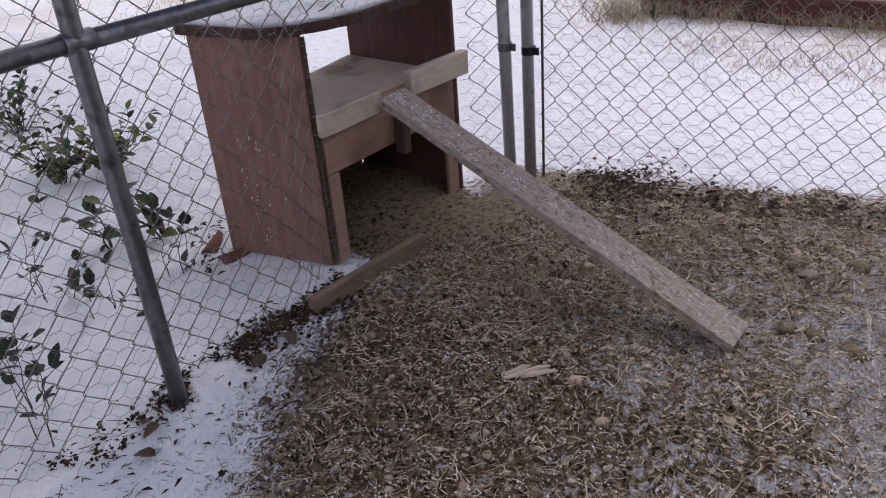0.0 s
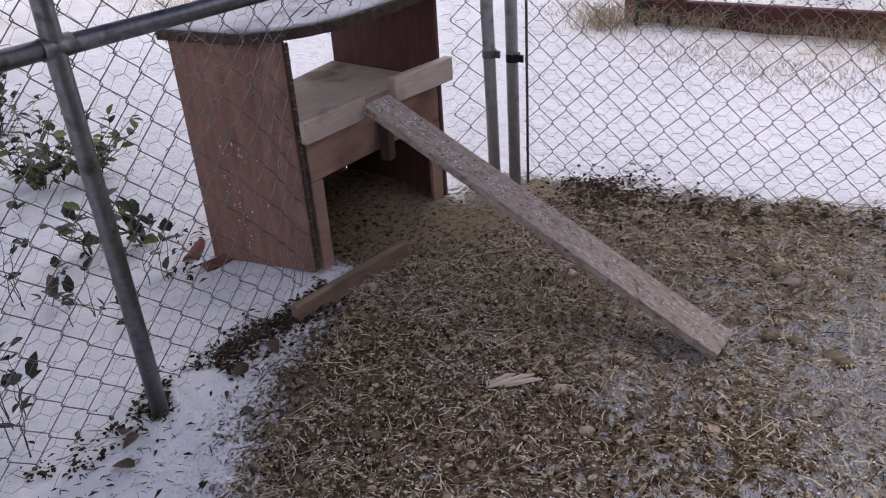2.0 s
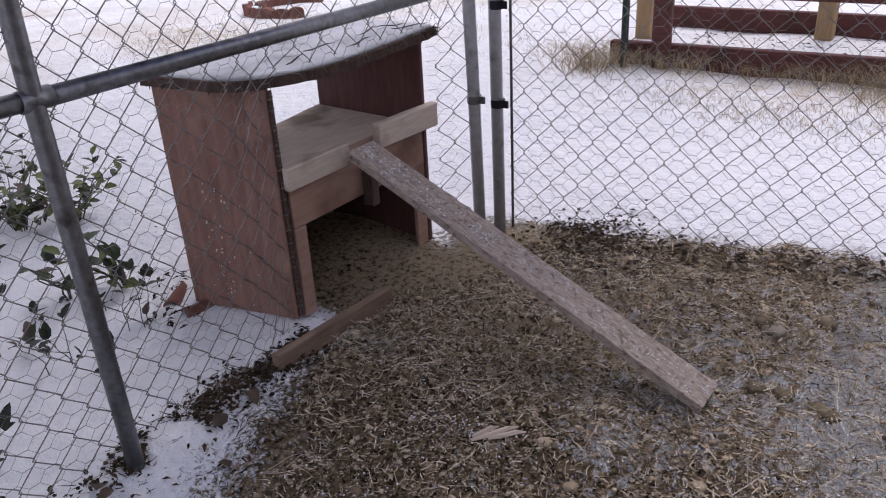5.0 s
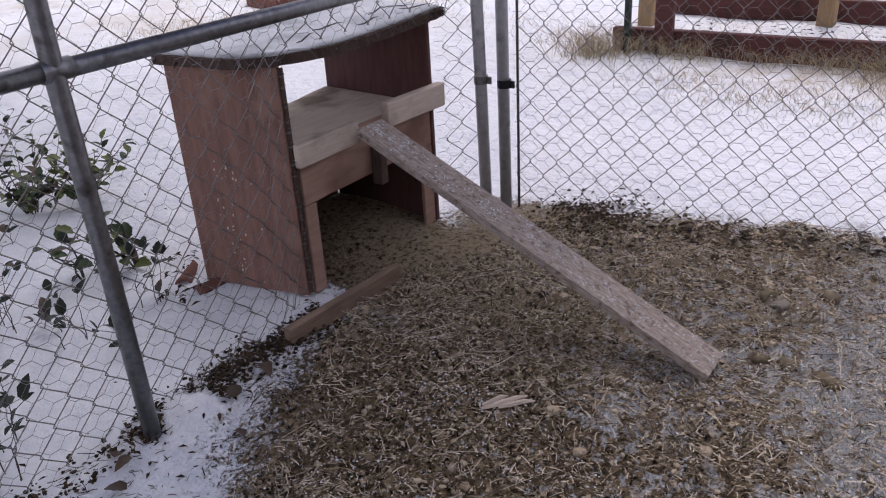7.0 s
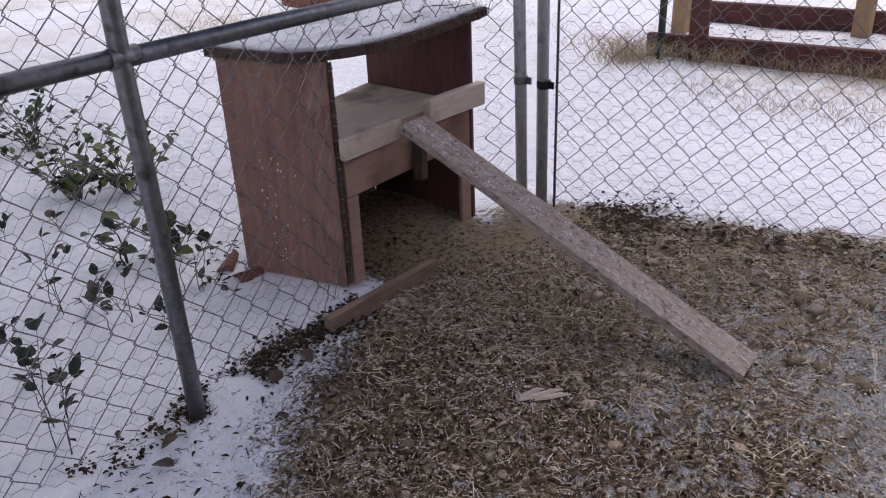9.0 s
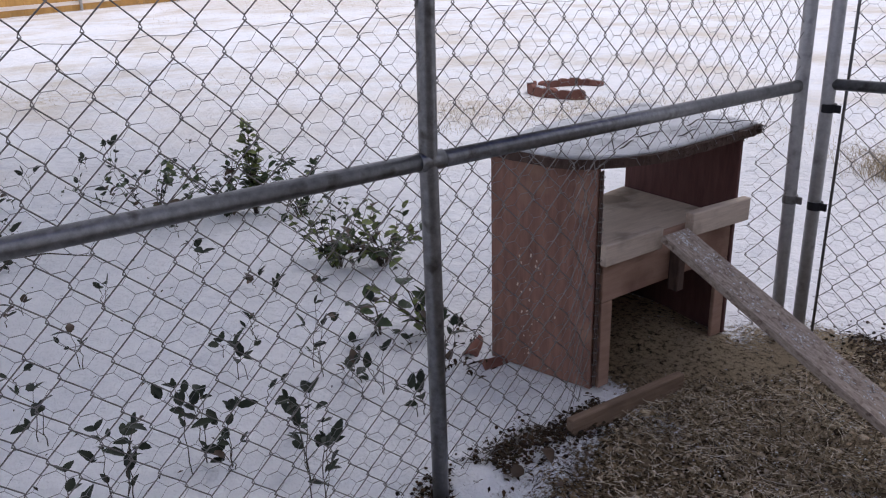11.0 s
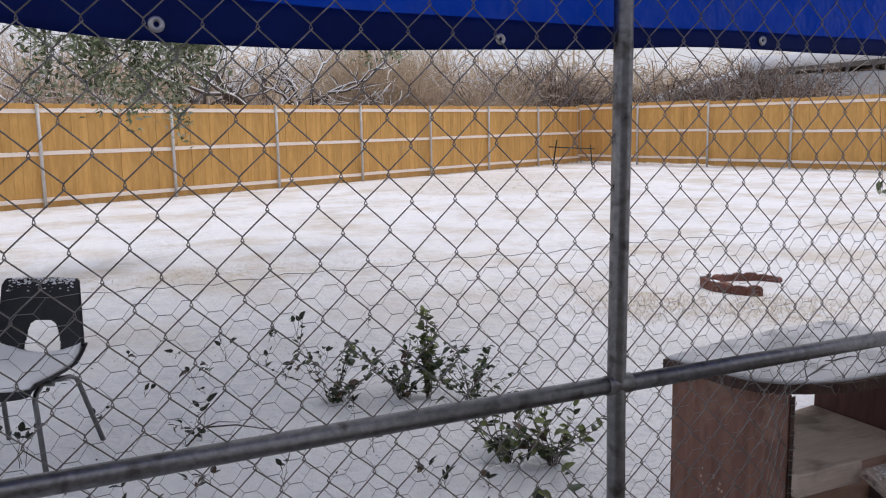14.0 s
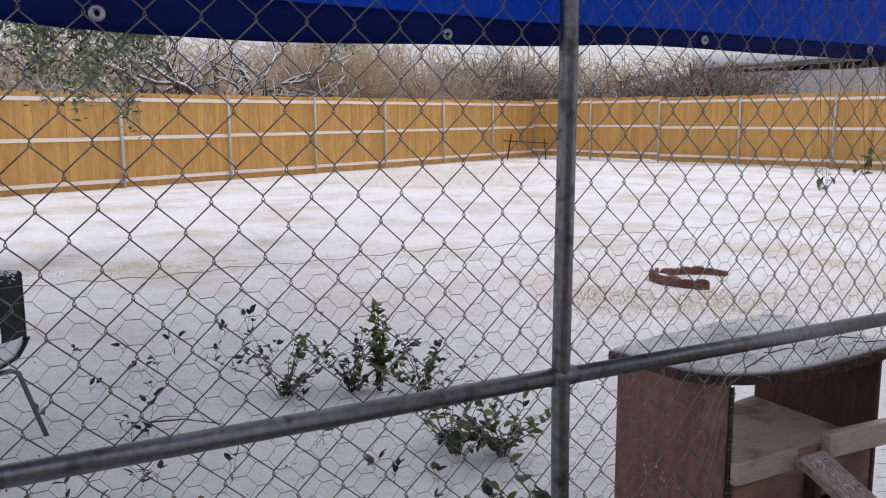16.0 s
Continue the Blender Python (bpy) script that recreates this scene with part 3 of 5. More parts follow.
g = Geo()
for k in range(3200):
    u, v = rnd.gauss(0.52, 0.28), rnd.random()
    if not 0.05 < u < 0.95 or nz(u * 3, v * 14, 4) + 0.7 * nz(u * 11, v * 60, 7) < rnd.uniform(0.0, 0.3):
        continue
    q, w = 0.0004 + 0.0014 * rnd.random() ** 2, rnd.uniform(0.7, 1.6)
    g.box(((u - 0.5) * 0.092, (v - 0.5) * d.length, 0.0102), (q * 2, q * 2 * w, q * 0.9), q * 0.3, Matrix.Rotation(rnd.uniform(0, 3.1), 4, "Z"))
frost = part("frost", g, M_THINSNOW, plank, "grains of frozen snow on the plank")
frost["kind"] = "stuff"

plank2 = thing("edge_board", (0, 0, 0), "brown wooden board on edge along the pen's foot", "board")
part("board", panel_between((0.362, -0.004), (0.735, -0.022), -0.03, 0.050, 0.022), M_EDGE, plank2)

# ---- blue tarp over the pen ----
def tarp_material():
    m = material("blue_tarp", (0.002, 0.032, 0.26), (0.004, 0.055, 0.42), 6, 0.36, 1.0, 0, (1, 1.6, 0.7), 7, spec=0.32, bump_size=0.06)
    n, l = m.node_tree.nodes, m.node_tree.links
    p = n["Principled BSDF"]
    tr = n.new("ShaderNodeBsdfTranslucent")
    tr.inputs[0].default_value = (0.002, 0.065, 0.62, 1)
    l.new(p.inputs["Normal"].links[0].from_socket, tr.inputs["Normal"])
    mx = n.new("ShaderNodeMixShader")
    mx.inputs[0].default_value = 0.45
    l.new(p.outputs[0], mx.inputs[1])
    l.new(tr.outputs[0], mx.inputs[2])
    l.new(mx.outputs[0], n["Material Output"].inputs[0])
    return m


M_TARP = tarp_material()
M_HEM = material("blue_tarp_hem", (0.002, 0.010, 0.09), (0.003, 0.017, 0.14), 7, 0.6, 0.3, 0, (1, 1, 1), 9, spec=0.15, bump_size=0.02)


def tarp_at(u, v):
    """u along the fence, v from the hem up and over the pen."""
    x = -2.6 + 4.3 * u
    hem = 1.312 + 0.006 * math.sin(x * 4.4 + 0.6) + 0.005 * nz(x * 3, 1)
    hem += 0.008 * min(1.0, max(0.0, x / 0.4))
    rise = min(1.0, max(0.0, (-0.78 - x) / 0.36))
    hem += 0.032 * rise * rise * (3 - 2 * rise)
    if v < 0.35:
        k = v / 0.35
        z = hem + (1.87 - hem) * k
        y = 0.05 + 0.02 * nz(x * 2.5, z * 2) * (1 - k) - 0.022 * k
        slack = (0.35 + 0.65 * min(1.0, max(0.0, x + 0.5))) * min(1.0, 4 * k) * min(1.0, 4 * (1 - k))
        y += 0.034 * slack * (abs(nz(x * 3.0 + z * 5.0, z * 1.2 - x * 0.7, 5)) + 0.5 * abs(nz(x * 8.0 + z * 10.0, z * 2 - x * 2, 9)))
    else:
        # unseen overhang; its depth is chosen for the shade it throws into the pen
        k = (v - 0.35) / 0.65
        z = 1.87 + 0.10 * math.sin(math.pi * k) + 0.02 * nz(x * 2, k * 5)
        y = 0.028 - 0.60 * k
    return (x, y, z)


tarp = thing("tarp", (0, 0, 0), "bright blue plastic tarp draped over the pen with metal grommets", "tarp")
g = Geo()
g.sheet(lambda u, v: tarp_at(u, 0.35 * v / 0.6 if v < 0.6 else 0.35 + 0.65 * (v - 0.6) / 0.4), 300, 80)
part("sheet", g, M_TARP, tarp, smooth=True)

def hem_width(u):
    return 0.045 - 0.024 * min(1.0, max(0.0, (u - 0.42) / 0.22))


g = Geo()
g.slab(lambda u, v: Vector(tarp_at(u, hem_width(u) * v)) + Vector((0, -0.004, -0.002)), lambda u, v: Vector(tarp_at(u, hem_width(u) * v)) + Vector((0, -0.0015, -0.002)), 90, 4)
part("hem", g, M_HEM, tarp, "doubled dark blue hem", True)


def ring(r0, r1, n=20, h=0.003):
    g = Geo()
    prof = [(r0, 0), (r0 + 0.15 * (r1 - r0), h), (r1 - 0.2 * (r1 - r0), h), (r1, 0)]
    for i in range(n):
        a = 2 * math.pi * i / n
        g.v += [(r * math.cos(a), -z, r * math.sin(a)) for r, z in prof]
    for i in range(n):
        for j in range(3):
            a, b = i * 4 + j, ((i + 1) % n) * 4 + j
            g.f.append((a, b, b + 1, a + 1))
    return g.mesh("grommet", M_ALU, True)


M_ALU = material("aluminium_eyelet", (0.45, 0.46, 0.48), (0.62, 0.63, 0.65), 40, 0.4, 0.05, 0.8)
eyelet = ring(0.0036, 0.0115)
for x, z in ((-1.85, 1.333), (-1.3, 1.331), (-0.746, 1.331), (-0.212, 1.325), (0.365, 1.332), (0.87, 1.33), (1.4, 1.33)):
    y = tarp_at((x + 2.6) / 4.3, 0.02)[1]
    shared("grommet", eyelet, tarp, pose(x, y - 0.0065, z + 0.006 * (x > 0)) @ Matrix.Scale(1.0 if x < -0.5 else 0.8, 4))

# ---- wooden privacy fence round the yard ----
picket_geo = Geo()
picket_geo.box((0, 0, 0.88), (0.1432, 0.016, 1.76), 0.0015)
PICKET = picket_geo.mesh("picket", M_PICKET)
M_POSTGREY = material("grey_steel_post", (0.46, 0.455, 0.45), (0.60, 0.59, 0.58), 8, 0.6, 0.1, 0.4)


def wooden_fence(origin, way, spans, span, z_of, label):
    f = thing("wooden_fence", (0, 0, 0), label, "fence", "yard fences")
    f.matrix_basis = fence_frame(origin, way)
    for i in range(spans):
        zb = z_of(i)
        for name, z in (("rail", 0.16), ("rail", 0.93), ("rail", 1.63)):
            g = Geo()
            g.box((span * (i + 0.5), -0.036, z), (span - 0.004, 0.036, 0.052), 0.005)
            rail = part(name, g, M_RAIL, f, "pale weathered wooden rail with snow crust")
            rail.location.z = zb
            g = Geo()
            lx = span * (i + 0.5)
            g.slab(lambda u, v: (lx + (u - 0.5) * (span - 0.02), -0.056 + 0.04 * v, z + 0.042 + 0.006 * nz(u * 14, v, z + i)), lambda u, v: (lx + (u - 0.5) * (span - 0.02), -0.056 + 0.04 * v, z + 0.0264), 16, 2)
            part("snow_line", g, M_RAIL, rail, "thin crust of snow", True)
        n = round(span / 0.1436)
        for k in range(n):
            shared("picket", PICKET, f, pose(span * i + (k + 0.5) * span / n, 0.002 * rnd.uniform(-1, 1), zb + rnd.uniform(-0.012, 0.012), 0, rnd.uniform(-0.3, 0.3), 0))
    for i in range(spans + 1):
        zb = z_of(min(i, spans - 1))
        g = Geo()
        g.tube([(span * i, -0.085, -0.1), (span * i, -0.085, 1.71)], 0.029, 10)
        post = part("post", g, M_POSTGREY, f, "grey steel post", True)
        post.location.z = zb
        g = Geo()
        g.tube([(span * i, -0.085, 1.70), (span * i, -0.085, 1.73), (span * i, -0.085, 1.745)], [0.033, 0.033, 0.012], 10)
        part("cap", g, M_POSTGREY, post, smooth=True)
    return f


CORNER = Vector((14.237, 21.298, 0.02))
PA = Vector((-2.214, -1.033, 0)).normalized()
fa = wooden_fence(CORNER + PA * (11 * 2.443), -PA, 11, 2.443, lambda i: -0.095 + 0.0105 * i, "orange-brown cedar picket fence with snow-lined rails")
fb = wooden_fence(CORNER, (0.235, -0.972), 7, 2.42, lambda i: 0.03 + (0.03 if i < 2 else 0) - 0.012 * i, "orange-brown cedar picket fence meeting the other at a corner")

# ---- school chair in the snow ----
chair = thing("school_chair", (-1.087, 2.11, 0.0), "black moulded plastic school chair with snow on its seat", "chair", rz=149.3)


def shell_profile(v):
    """Side view of the chair shell: front lip, seat, bend, back."""
    pts = [(0.205, 0.292), (0.20, 0.318), (0.17, 0.328), (0.05, 0.318), (-0.07, 0.312), (-0.125, 0.325), (-0.155, 0.365), (-0.17, 0.42), (-0.185, 0.53), (-0.20, 0.62), (-0.215, 0.642), (-0.232, 0.63)]
    k = v * (len(pts) - 1)
    i = min(int(k), len(pts) - 2)
    f = k - i
    return (pts[i][0] * (1 - f) + pts[i + 1][0] * f, pts[i][1] * (1 - f) + pts[i + 1][1] * f)


def shell_at(u, v, lift=0.0):
    y, z = shell_profile(v)
    w = 0.185 if v < 0.5 else 0.185 - 0.045 * (v - 0.5) / 0.5
    if v < 0.1:
        w -= 0.02 * (0.1 - v) / 0.1
    if v > 0.88:
        w -= 0.05 * ((v - 0.88) / 0.12) ** 2
    s = 2 * u - 1
    k = min(1.0, max(0.0, (v - 0.15) / 0.30))
    fade = min(1.0, max(0.0, (0.66 - v) / 0.18))
    z += (0.018 + 0.042 * k * k) * fade * abs(s) ** 3 + lift
    y += 0.022 * abs(s) ** 2 * (1 if v > 0.55 else 0.0)
    return (s * w, y, z)


g = Geo()
NU, NV = 90, 240
for i in range(NU + 1):
    for j in range(NV + 1):
        g.v.append(shell_at(i / NU, j / NV))
for i in range(NU):
    for j in range(NV):
        u, v = (i + 0.5) / NU, (j + 0.5) / NV
        half = 0.205 - 0.35 * (v - 0.6175)
        if abs((v - 0.6175) / 0.075) ** 4 + abs((u - 0.5) / half) ** 4 < 1:
            continue
        a = i * (NV + 1) + j
        g.f.append((a, a + NV + 1, a + NV + 2, a + 1))
shell = part("shell", g, M_BLACK, chair, "black plastic seat and back in one piece", True)
sol = shell.modifiers.new("thickness", "SOLIDIFY")
sol.thickness, sol.offset = 0.009, 0
g = Geo()
g.slab(lambda u, v: shell_at(0.05 + 0.9 * u, 0.10 + 0.42 * v, 0.012 + 0.022 * math.sin(math.pi * min(1, v * 1.1)) * (0.5 + 0.5 * math.sin(math.pi * u)) + 0.02 * v * v * abs(2 * u - 1)), lambda u, v: shell_at(0.04 + 0.92 * u, 0.09 + 0.44 * v, 0.005), 18, 18)
part("snow_layer", g, M_SNOW, chair, "soft snow on the seat", True)
g = Geo()
for k in range(420):
    u, v = rnd.uniform(0.06, 0.94), rnd.triangular(0.78, 0.97, 0.93)
    x, y, z = shell_at(u, v)
    r = 0.001 + 0.004 * rnd.random() ** 2
    g.box((x, y + 0.006, z + 0.003), (r * 2, r * 1.4, r), r * 0.3)
part("snow_flecks", g, M_SNOW, chair, "flecks of snow")
for sx in (-1, 1):
    part("front_leg", pipe([(sx * 0.10, 0.02, 0.298), (sx * 0.145, 0.13, 0.296), (sx * 0.155, 0.155, 0.28), (sx * 0.165, 0.165, 0.24), (sx * 0.20, 0.192, -0.02)], 0.0095, 10), M_CHROME, chair, "dull chrome tube", True)
    part("back_leg", pipe([(sx * 0.10, 0.0, 0.298), (sx * 0.145, -0.08, 0.296), (sx * 0.155, -0.11, 0.28), (sx * 0.20, -0.195, -0.02)], 0.0095, 10), M_CHROME, chair, "dull chrome tube", True)
part("crossbar", pipe([(-0.145, 0.02, 0.297), (0.145, 0.02, 0.297)], 0.008, 8), M_CHROME, chair, smooth=True)

# ---- scalloped garden edging ----
def scallop_block():
    g = Geo()
    n = 8
    top = [(0.052 * math.cos(math.pi * k / n), 0.055 + 0.032 * math.sin(math.pi * k / n)) for k in range(n + 1)]
    out = [(0.052, -0.05)] + top + [(-0.052, -0.05)]
    k0 = len(g.v)
    m = len(out)
    g.v += [(x, -0.024, 0.72 * z) for x, z in out] + [(x, 0.024, 0.72 * z) for x, z in out]
    g.f.append(tuple(range(m)))
    g.f.append(tuple(reversed(range(m, 2 * m))))
    for i in range(m):
        j = (i + 1) % m
        g.f.append((i + m, j + m, j, i))
    return g.mesh("block", M_BRICK)


BLOCK = scallop_block()
SNOWTOP = Geo()
SNOWTOP.box((0, 0, 0.064), (0.07, 0.045, 0.012), 0.005)
SNOWTOP = SNOWTOP.mesh("snow_cap", M_SNOW)
for a0, a1, word in ((122, 230, "near"), (98, 8, "far")):
    e = thing("garden_edging", (3.60, 3.26, 0.0), "curved row of reddish scalloped edging blocks in the snow", "edging", "edging rows")
    n = 7 if word == "near" else 6
    for k in range(n):
        a = radians(a0 + (a1 - a0) * k / (n - 1))
        r = 0.32 if word == "near" else 0.28
        m = pose(r * math.cos(a), r * math.sin(a) * 1.02, (0.0 if word == "near" else -0.012) + rnd.uniform(-0.01, 0.008), rnd.uniform(-5, 5), rnd.uniform(-3, 3), math.degrees(a) + 90)
        shared("block", BLOCK, e, m)
        if k % 2:
            shared("snow_cap", SNOWTOP, e, m)

# ---- red-brown timber bed beyond the pen ----
bed = thing("timber_bed", (3.13, 0.54, 0.0), "red-brown painted timber frame of a raised bed", "raised bed", rz=-83)
for name, x0, x1, y, z0, z1 in (("lower_beam", 0, 2.6, 0, -0.05, 0.125), ("upper_beam", -0.02, 2.6, 0.05, 0.338, 0.436), ("back_beam", 0.0, 2.6, 0.95, -0.05, 0.12)):
    g = Geo()
    g.box(((x0 + x1) / 2, y, (z0 + z1) / 2), (x1 - x0, 0.045, z1 - z0), 0.004)
    part(name, g, M_RED, bed)
for x, y in ((0.26, -0.047), (2.3, -0.047)):
    g = Geo()
    g.box((x, y, 0.25), (0.085, 0.045, 0.66), 0.004)
    part("post", g, M_RED, bed)
M_GREENPOST = material("green_steel_stake", (0.02, 0.035, 0.03), (0.04, 0.055, 0.05), 20, 0.6, 0.1, 0.3)
M_TANPOST = material("tan_timber_post", (0.26, 0.17, 0.09), (0.36, 0.25, 0.14), 9, 0.85, 0.3, 0, (5, 5, 0.8))
stake = thing("steel_stake", (3.06, 0.43, -0.05), "dark green steel fence stake beside the timber bed", "stake")
g = Geo()
g.box((0, 0, 0.45), (0.035, 0.005, 0.95), 0.001)
g.box((0.0, 0.014, 0.45), (0.005, 0.026, 0.95), 0.001)
part("bar", g, M_GREENPOST, stake)
for at in ((3.72, 0.62), (4.06, -0.23)):
    t_post = thing("timber_post", (*at, -0.05), "tan square timber post standing in the snowy bed", "post", "bed posts")
    g = Geo()
    g.box((0, 0, 0.4), (0.085, 0.085, 0.9), 0.006)
    part("shaft", g, M_TANPOST, t_post)

# ---- sprouts and bushes in the snow ----
def leaf_material(name, a, b, vary=0.35):
    m = material(name, a, b, 30, 0.5, 0.15, 0, vary=vary, spec=0.25)
    return m


M_LEAF = leaf_material("dark_evergreen_leaf", (0.012, 0.018, 0.012), (0.030, 0.040, 0.024))
M_BUSH = leaf_material("mid_green_leaf", (0.022, 0.038, 0.017), (0.060, 0.088, 0.038))
M_LEAFY = leaf_material("yellow_green_leaf", (0.085, 0.115, 0.035), (0.16, 0.19, 0.06))
M_DEAD = leaf_material("dead_brown_leaf", (0.05, 0.034, 0.025), (0.11, 0.076, 0.052))


def leaf_mesh(mat, length, width, curl, teeth=True):
    g = Geo()
    n = 6
    for i in range(n + 1):
        t = i / n
        w = width * math.sin(math.pi * t ** 0.8) ** 0.75 * (1 + (0.10 if teeth and i % 2 else -0.04)) if 0 < i < n else width * 0.04
        z = -curl * length * t * t
        g.v += [(length * t, -w, z + w * 0.35), (length * t, 0, z), (length * t, w, z + w * 0.35)]
    for i in range(n):
        a = i * 3
        g.f += [(a, a + 3, a + 4, a + 1), (a + 1, a + 4, a + 5, a + 2)]
    return g.mesh("leaf", mat, True)


LEAVES_B = [leaf_mesh(M_BUSH, 0.046, 0.0125, 0.25), leaf_mesh(M_BUSH, 0.036, 0.011, 0.1), leaf_mesh(M_LEAF, 0.030, 0.009, 0.35)]
LEAVES_Y = [leaf_mesh(M_LEAFY, 0.042, 0.012, 0.2), leaf_mesh(M_LEAFY, 0.033, 0.010, 0.1)]
LEAVES_S = [leaf_mesh(M_LEAF, 0.044, 0.0115, 0.2), leaf_mesh(M_LEAF, 0.034, 0.0095, 0.05), leaf_mesh(M_LEAF, 0.026, 0.008, 0.3, False), leaf_mesh(M_LEAF, 0.030, 0.0095, -0.2)]
LEAVES_D = [leaf_mesh(M_DEAD, 0.040, 0.012, 0.6), leaf_mesh(M_DEAD, 0.03, 0.010, 0.4)]


def sprout(x, y, h, stems, leaves, spread, yellow=0.0, dead=0.05, name="sprout", label="", group="sprouts", size=1.0):
    r = rnd
    z = ground_z(x, y)
    p = thing(name, (x, y, z), label or "small leafy evergreen sprout poking through the snow", "plant" if name == "sprout" else "bush", group)
    per = [leaves // stems + (k < leaves % stems) for k in range(stems)]
    for k in range(stems):
        a = r.uniform(0, 6.28)
        out = spread * r.uniform(0.3, 1.0)
        hh = h * r.uniform(0.6, 1.05)
        pts = [Vector((0.006 * math.cos(a), 0.006 * math.sin(a), -0.03))]
        for q in range(1, 6):
            t = q / 5
            pts.append(Vector((out * math.cos(a) * t ** 1.2 + 0.012 * r.uniform(-1, 1), out * math.sin(a) * t ** 1.2 + 0.012 * r.uniform(-1, 1), hh * t)))
        g = Geo()
        g.tube(pts, [0.0024 * size * (1 - 0.12 * q) for q in range(6)], 5)
        part("stem", g, M_STEM, p, smooth=True)
        for q in range(per[k]):
            t = r.uniform(0.12, 1.0) if q else 1.0
            i = min(int(t * 5), 4)
            at = pts[i].lerp(pts[i + 1], t * 5 - i)
            pick = r.random()
            me = r.choice(LEAVES_Y if pick < yellow else LEAVES_D if pick > 1 - dead else LEAVES_B)
            sc = size * r.uniform(0.7, 1.2)
            m = Matrix.Translation(at) @ pose(0, 0, 0, r.uniform(-40, 40), r.uniform(-65, 25), r.uniform(0, 360)) @ Matrix.Scale(sc, 4)
            shared("leaf", me, p, m)
    return p


def upright_sprout(x, y, h, stems, leaves, spread, dead=0.04):
    """Thin dark stems with short side twigs and oval leaves set along them."""
    r = rnd
    p = thing("sprout", (x, y, ground_z(x, y)), "slim upright evergreen sprout with dark oval leaves in snow", "plant", "sprouts")
    for k in range(stems):
        a = r.uniform(0, 6.28)
        out, hh = spread * r.uniform(0.1, 0.7), h * r.uniform(0.65, 1.1)
        foot = Vector((0.4 * spread * r.uniform(-1, 1), 0.4 * spread * r.uniform(-1, 1), -0.03))
        pts = [foot]
        for q in range(1, 7):
            t = q / 6
            pts.append(foot + Vector((out * math.cos(a) * t ** 1.5 + 0.005 * r.uniform(-1, 1), out * math.sin(a) * t ** 1.5 + 0.005 * r.uniform(-1, 1), 0.03 + hh * t)))
        g = Geo()
        g.tube(pts, [0.0014 * (1 - 0.10 * q) for q in range(7)], 5)
        tips = [(pts[6], a)]
        for q in range(max(1, leaves // stems // 4)):
            t = r.uniform(0.25, 0.9) * 6
            at = pts[int(t)].lerp(pts[int(t) + 1], t - int(t))
            b = r.uniform(0, 6.28)
            end = at + Vector((math.cos(b), math.sin(b), r.uniform(0.3, 1.1))) * r.uniform(0.02, 0.05)
            g.tube([at, end], [0.0012, 0.0007], 4)
            tips.append((end, b))
        part("stem", g, M_STEM, p, smooth=True)
        for q in range(leaves // stems):
            if q < 2 * len(tips):
                at, b = tips[q // 2]
                turn = math.degrees(b) + (35 if q % 2 else -40) + r.uniform(-15, 15)
            else:
                t = r.uniform(0.2, 0.95) * 6
                at, turn = pts[int(t)].lerp(pts[int(t) + 1], t - int(t)), r.uniform(0, 360)
            m = Matrix.Translation(at) @ pose(0, 0, 0, 0, 0, turn) @ pose(0, 0, 0, r.uniform(-35, 35), r.uniform(-70, 0)) @ Matrix.Scale(r.uniform(0.75, 1.25), 4)
            shared("leaf", r.choice(LEAVES_D if r.random() < dead else LEAVES_S), p, m)
    return p


BUSH = "low evergreen bush with dark glossy leaves standing in snow"
for x, y, h, st, lv, sp, ye, de, size in (  # leaves are doubled below
    (0.52, 2.08, 0.42, 3, 70, 0.025, 0.7, 0.02, 0.9), (0.41, 2.12, 0.30, 6, 46, 0.13, 0.15, 0.03, 0.9), (0.12, 2.22, 0.27, 7, 44, 0.16, 0.05, 0.05, 0.85),
    (0.66, 1.92, 0.24, 7, 50, 0.17, 0.1, 0.1, 0.85), (0.48, 1.29, 0.25, 7, 55, 0.15, 0.4, 0.05, 0.85), (0.61, 1.19, 0.23, 6, 46, 0.12, 0.4, 0.15, 0.9)):
    sprout(x, y, 0.92 * h, st + 8, round(3.0 * lv), 2.2 * sp, ye, de, "bush", BUSH, "bushes", 1.12 * size)
for x, y, h, st, lv, sp, ye in ((0.43, 0.65, 0.20, 6, 30, 0.16, 0.4), (0.31, 0.72, 0.14, 4, 14, 0.12, 0.15), (0.55, 0.40, 0.09, 3, 9, 0.07, 0.3)):
    sprout(x, y, h, st, lv, sp, ye, 0.08, "bush", "sparse young evergreen bush with broad leaves beside the coop", "bushes", 1.3)
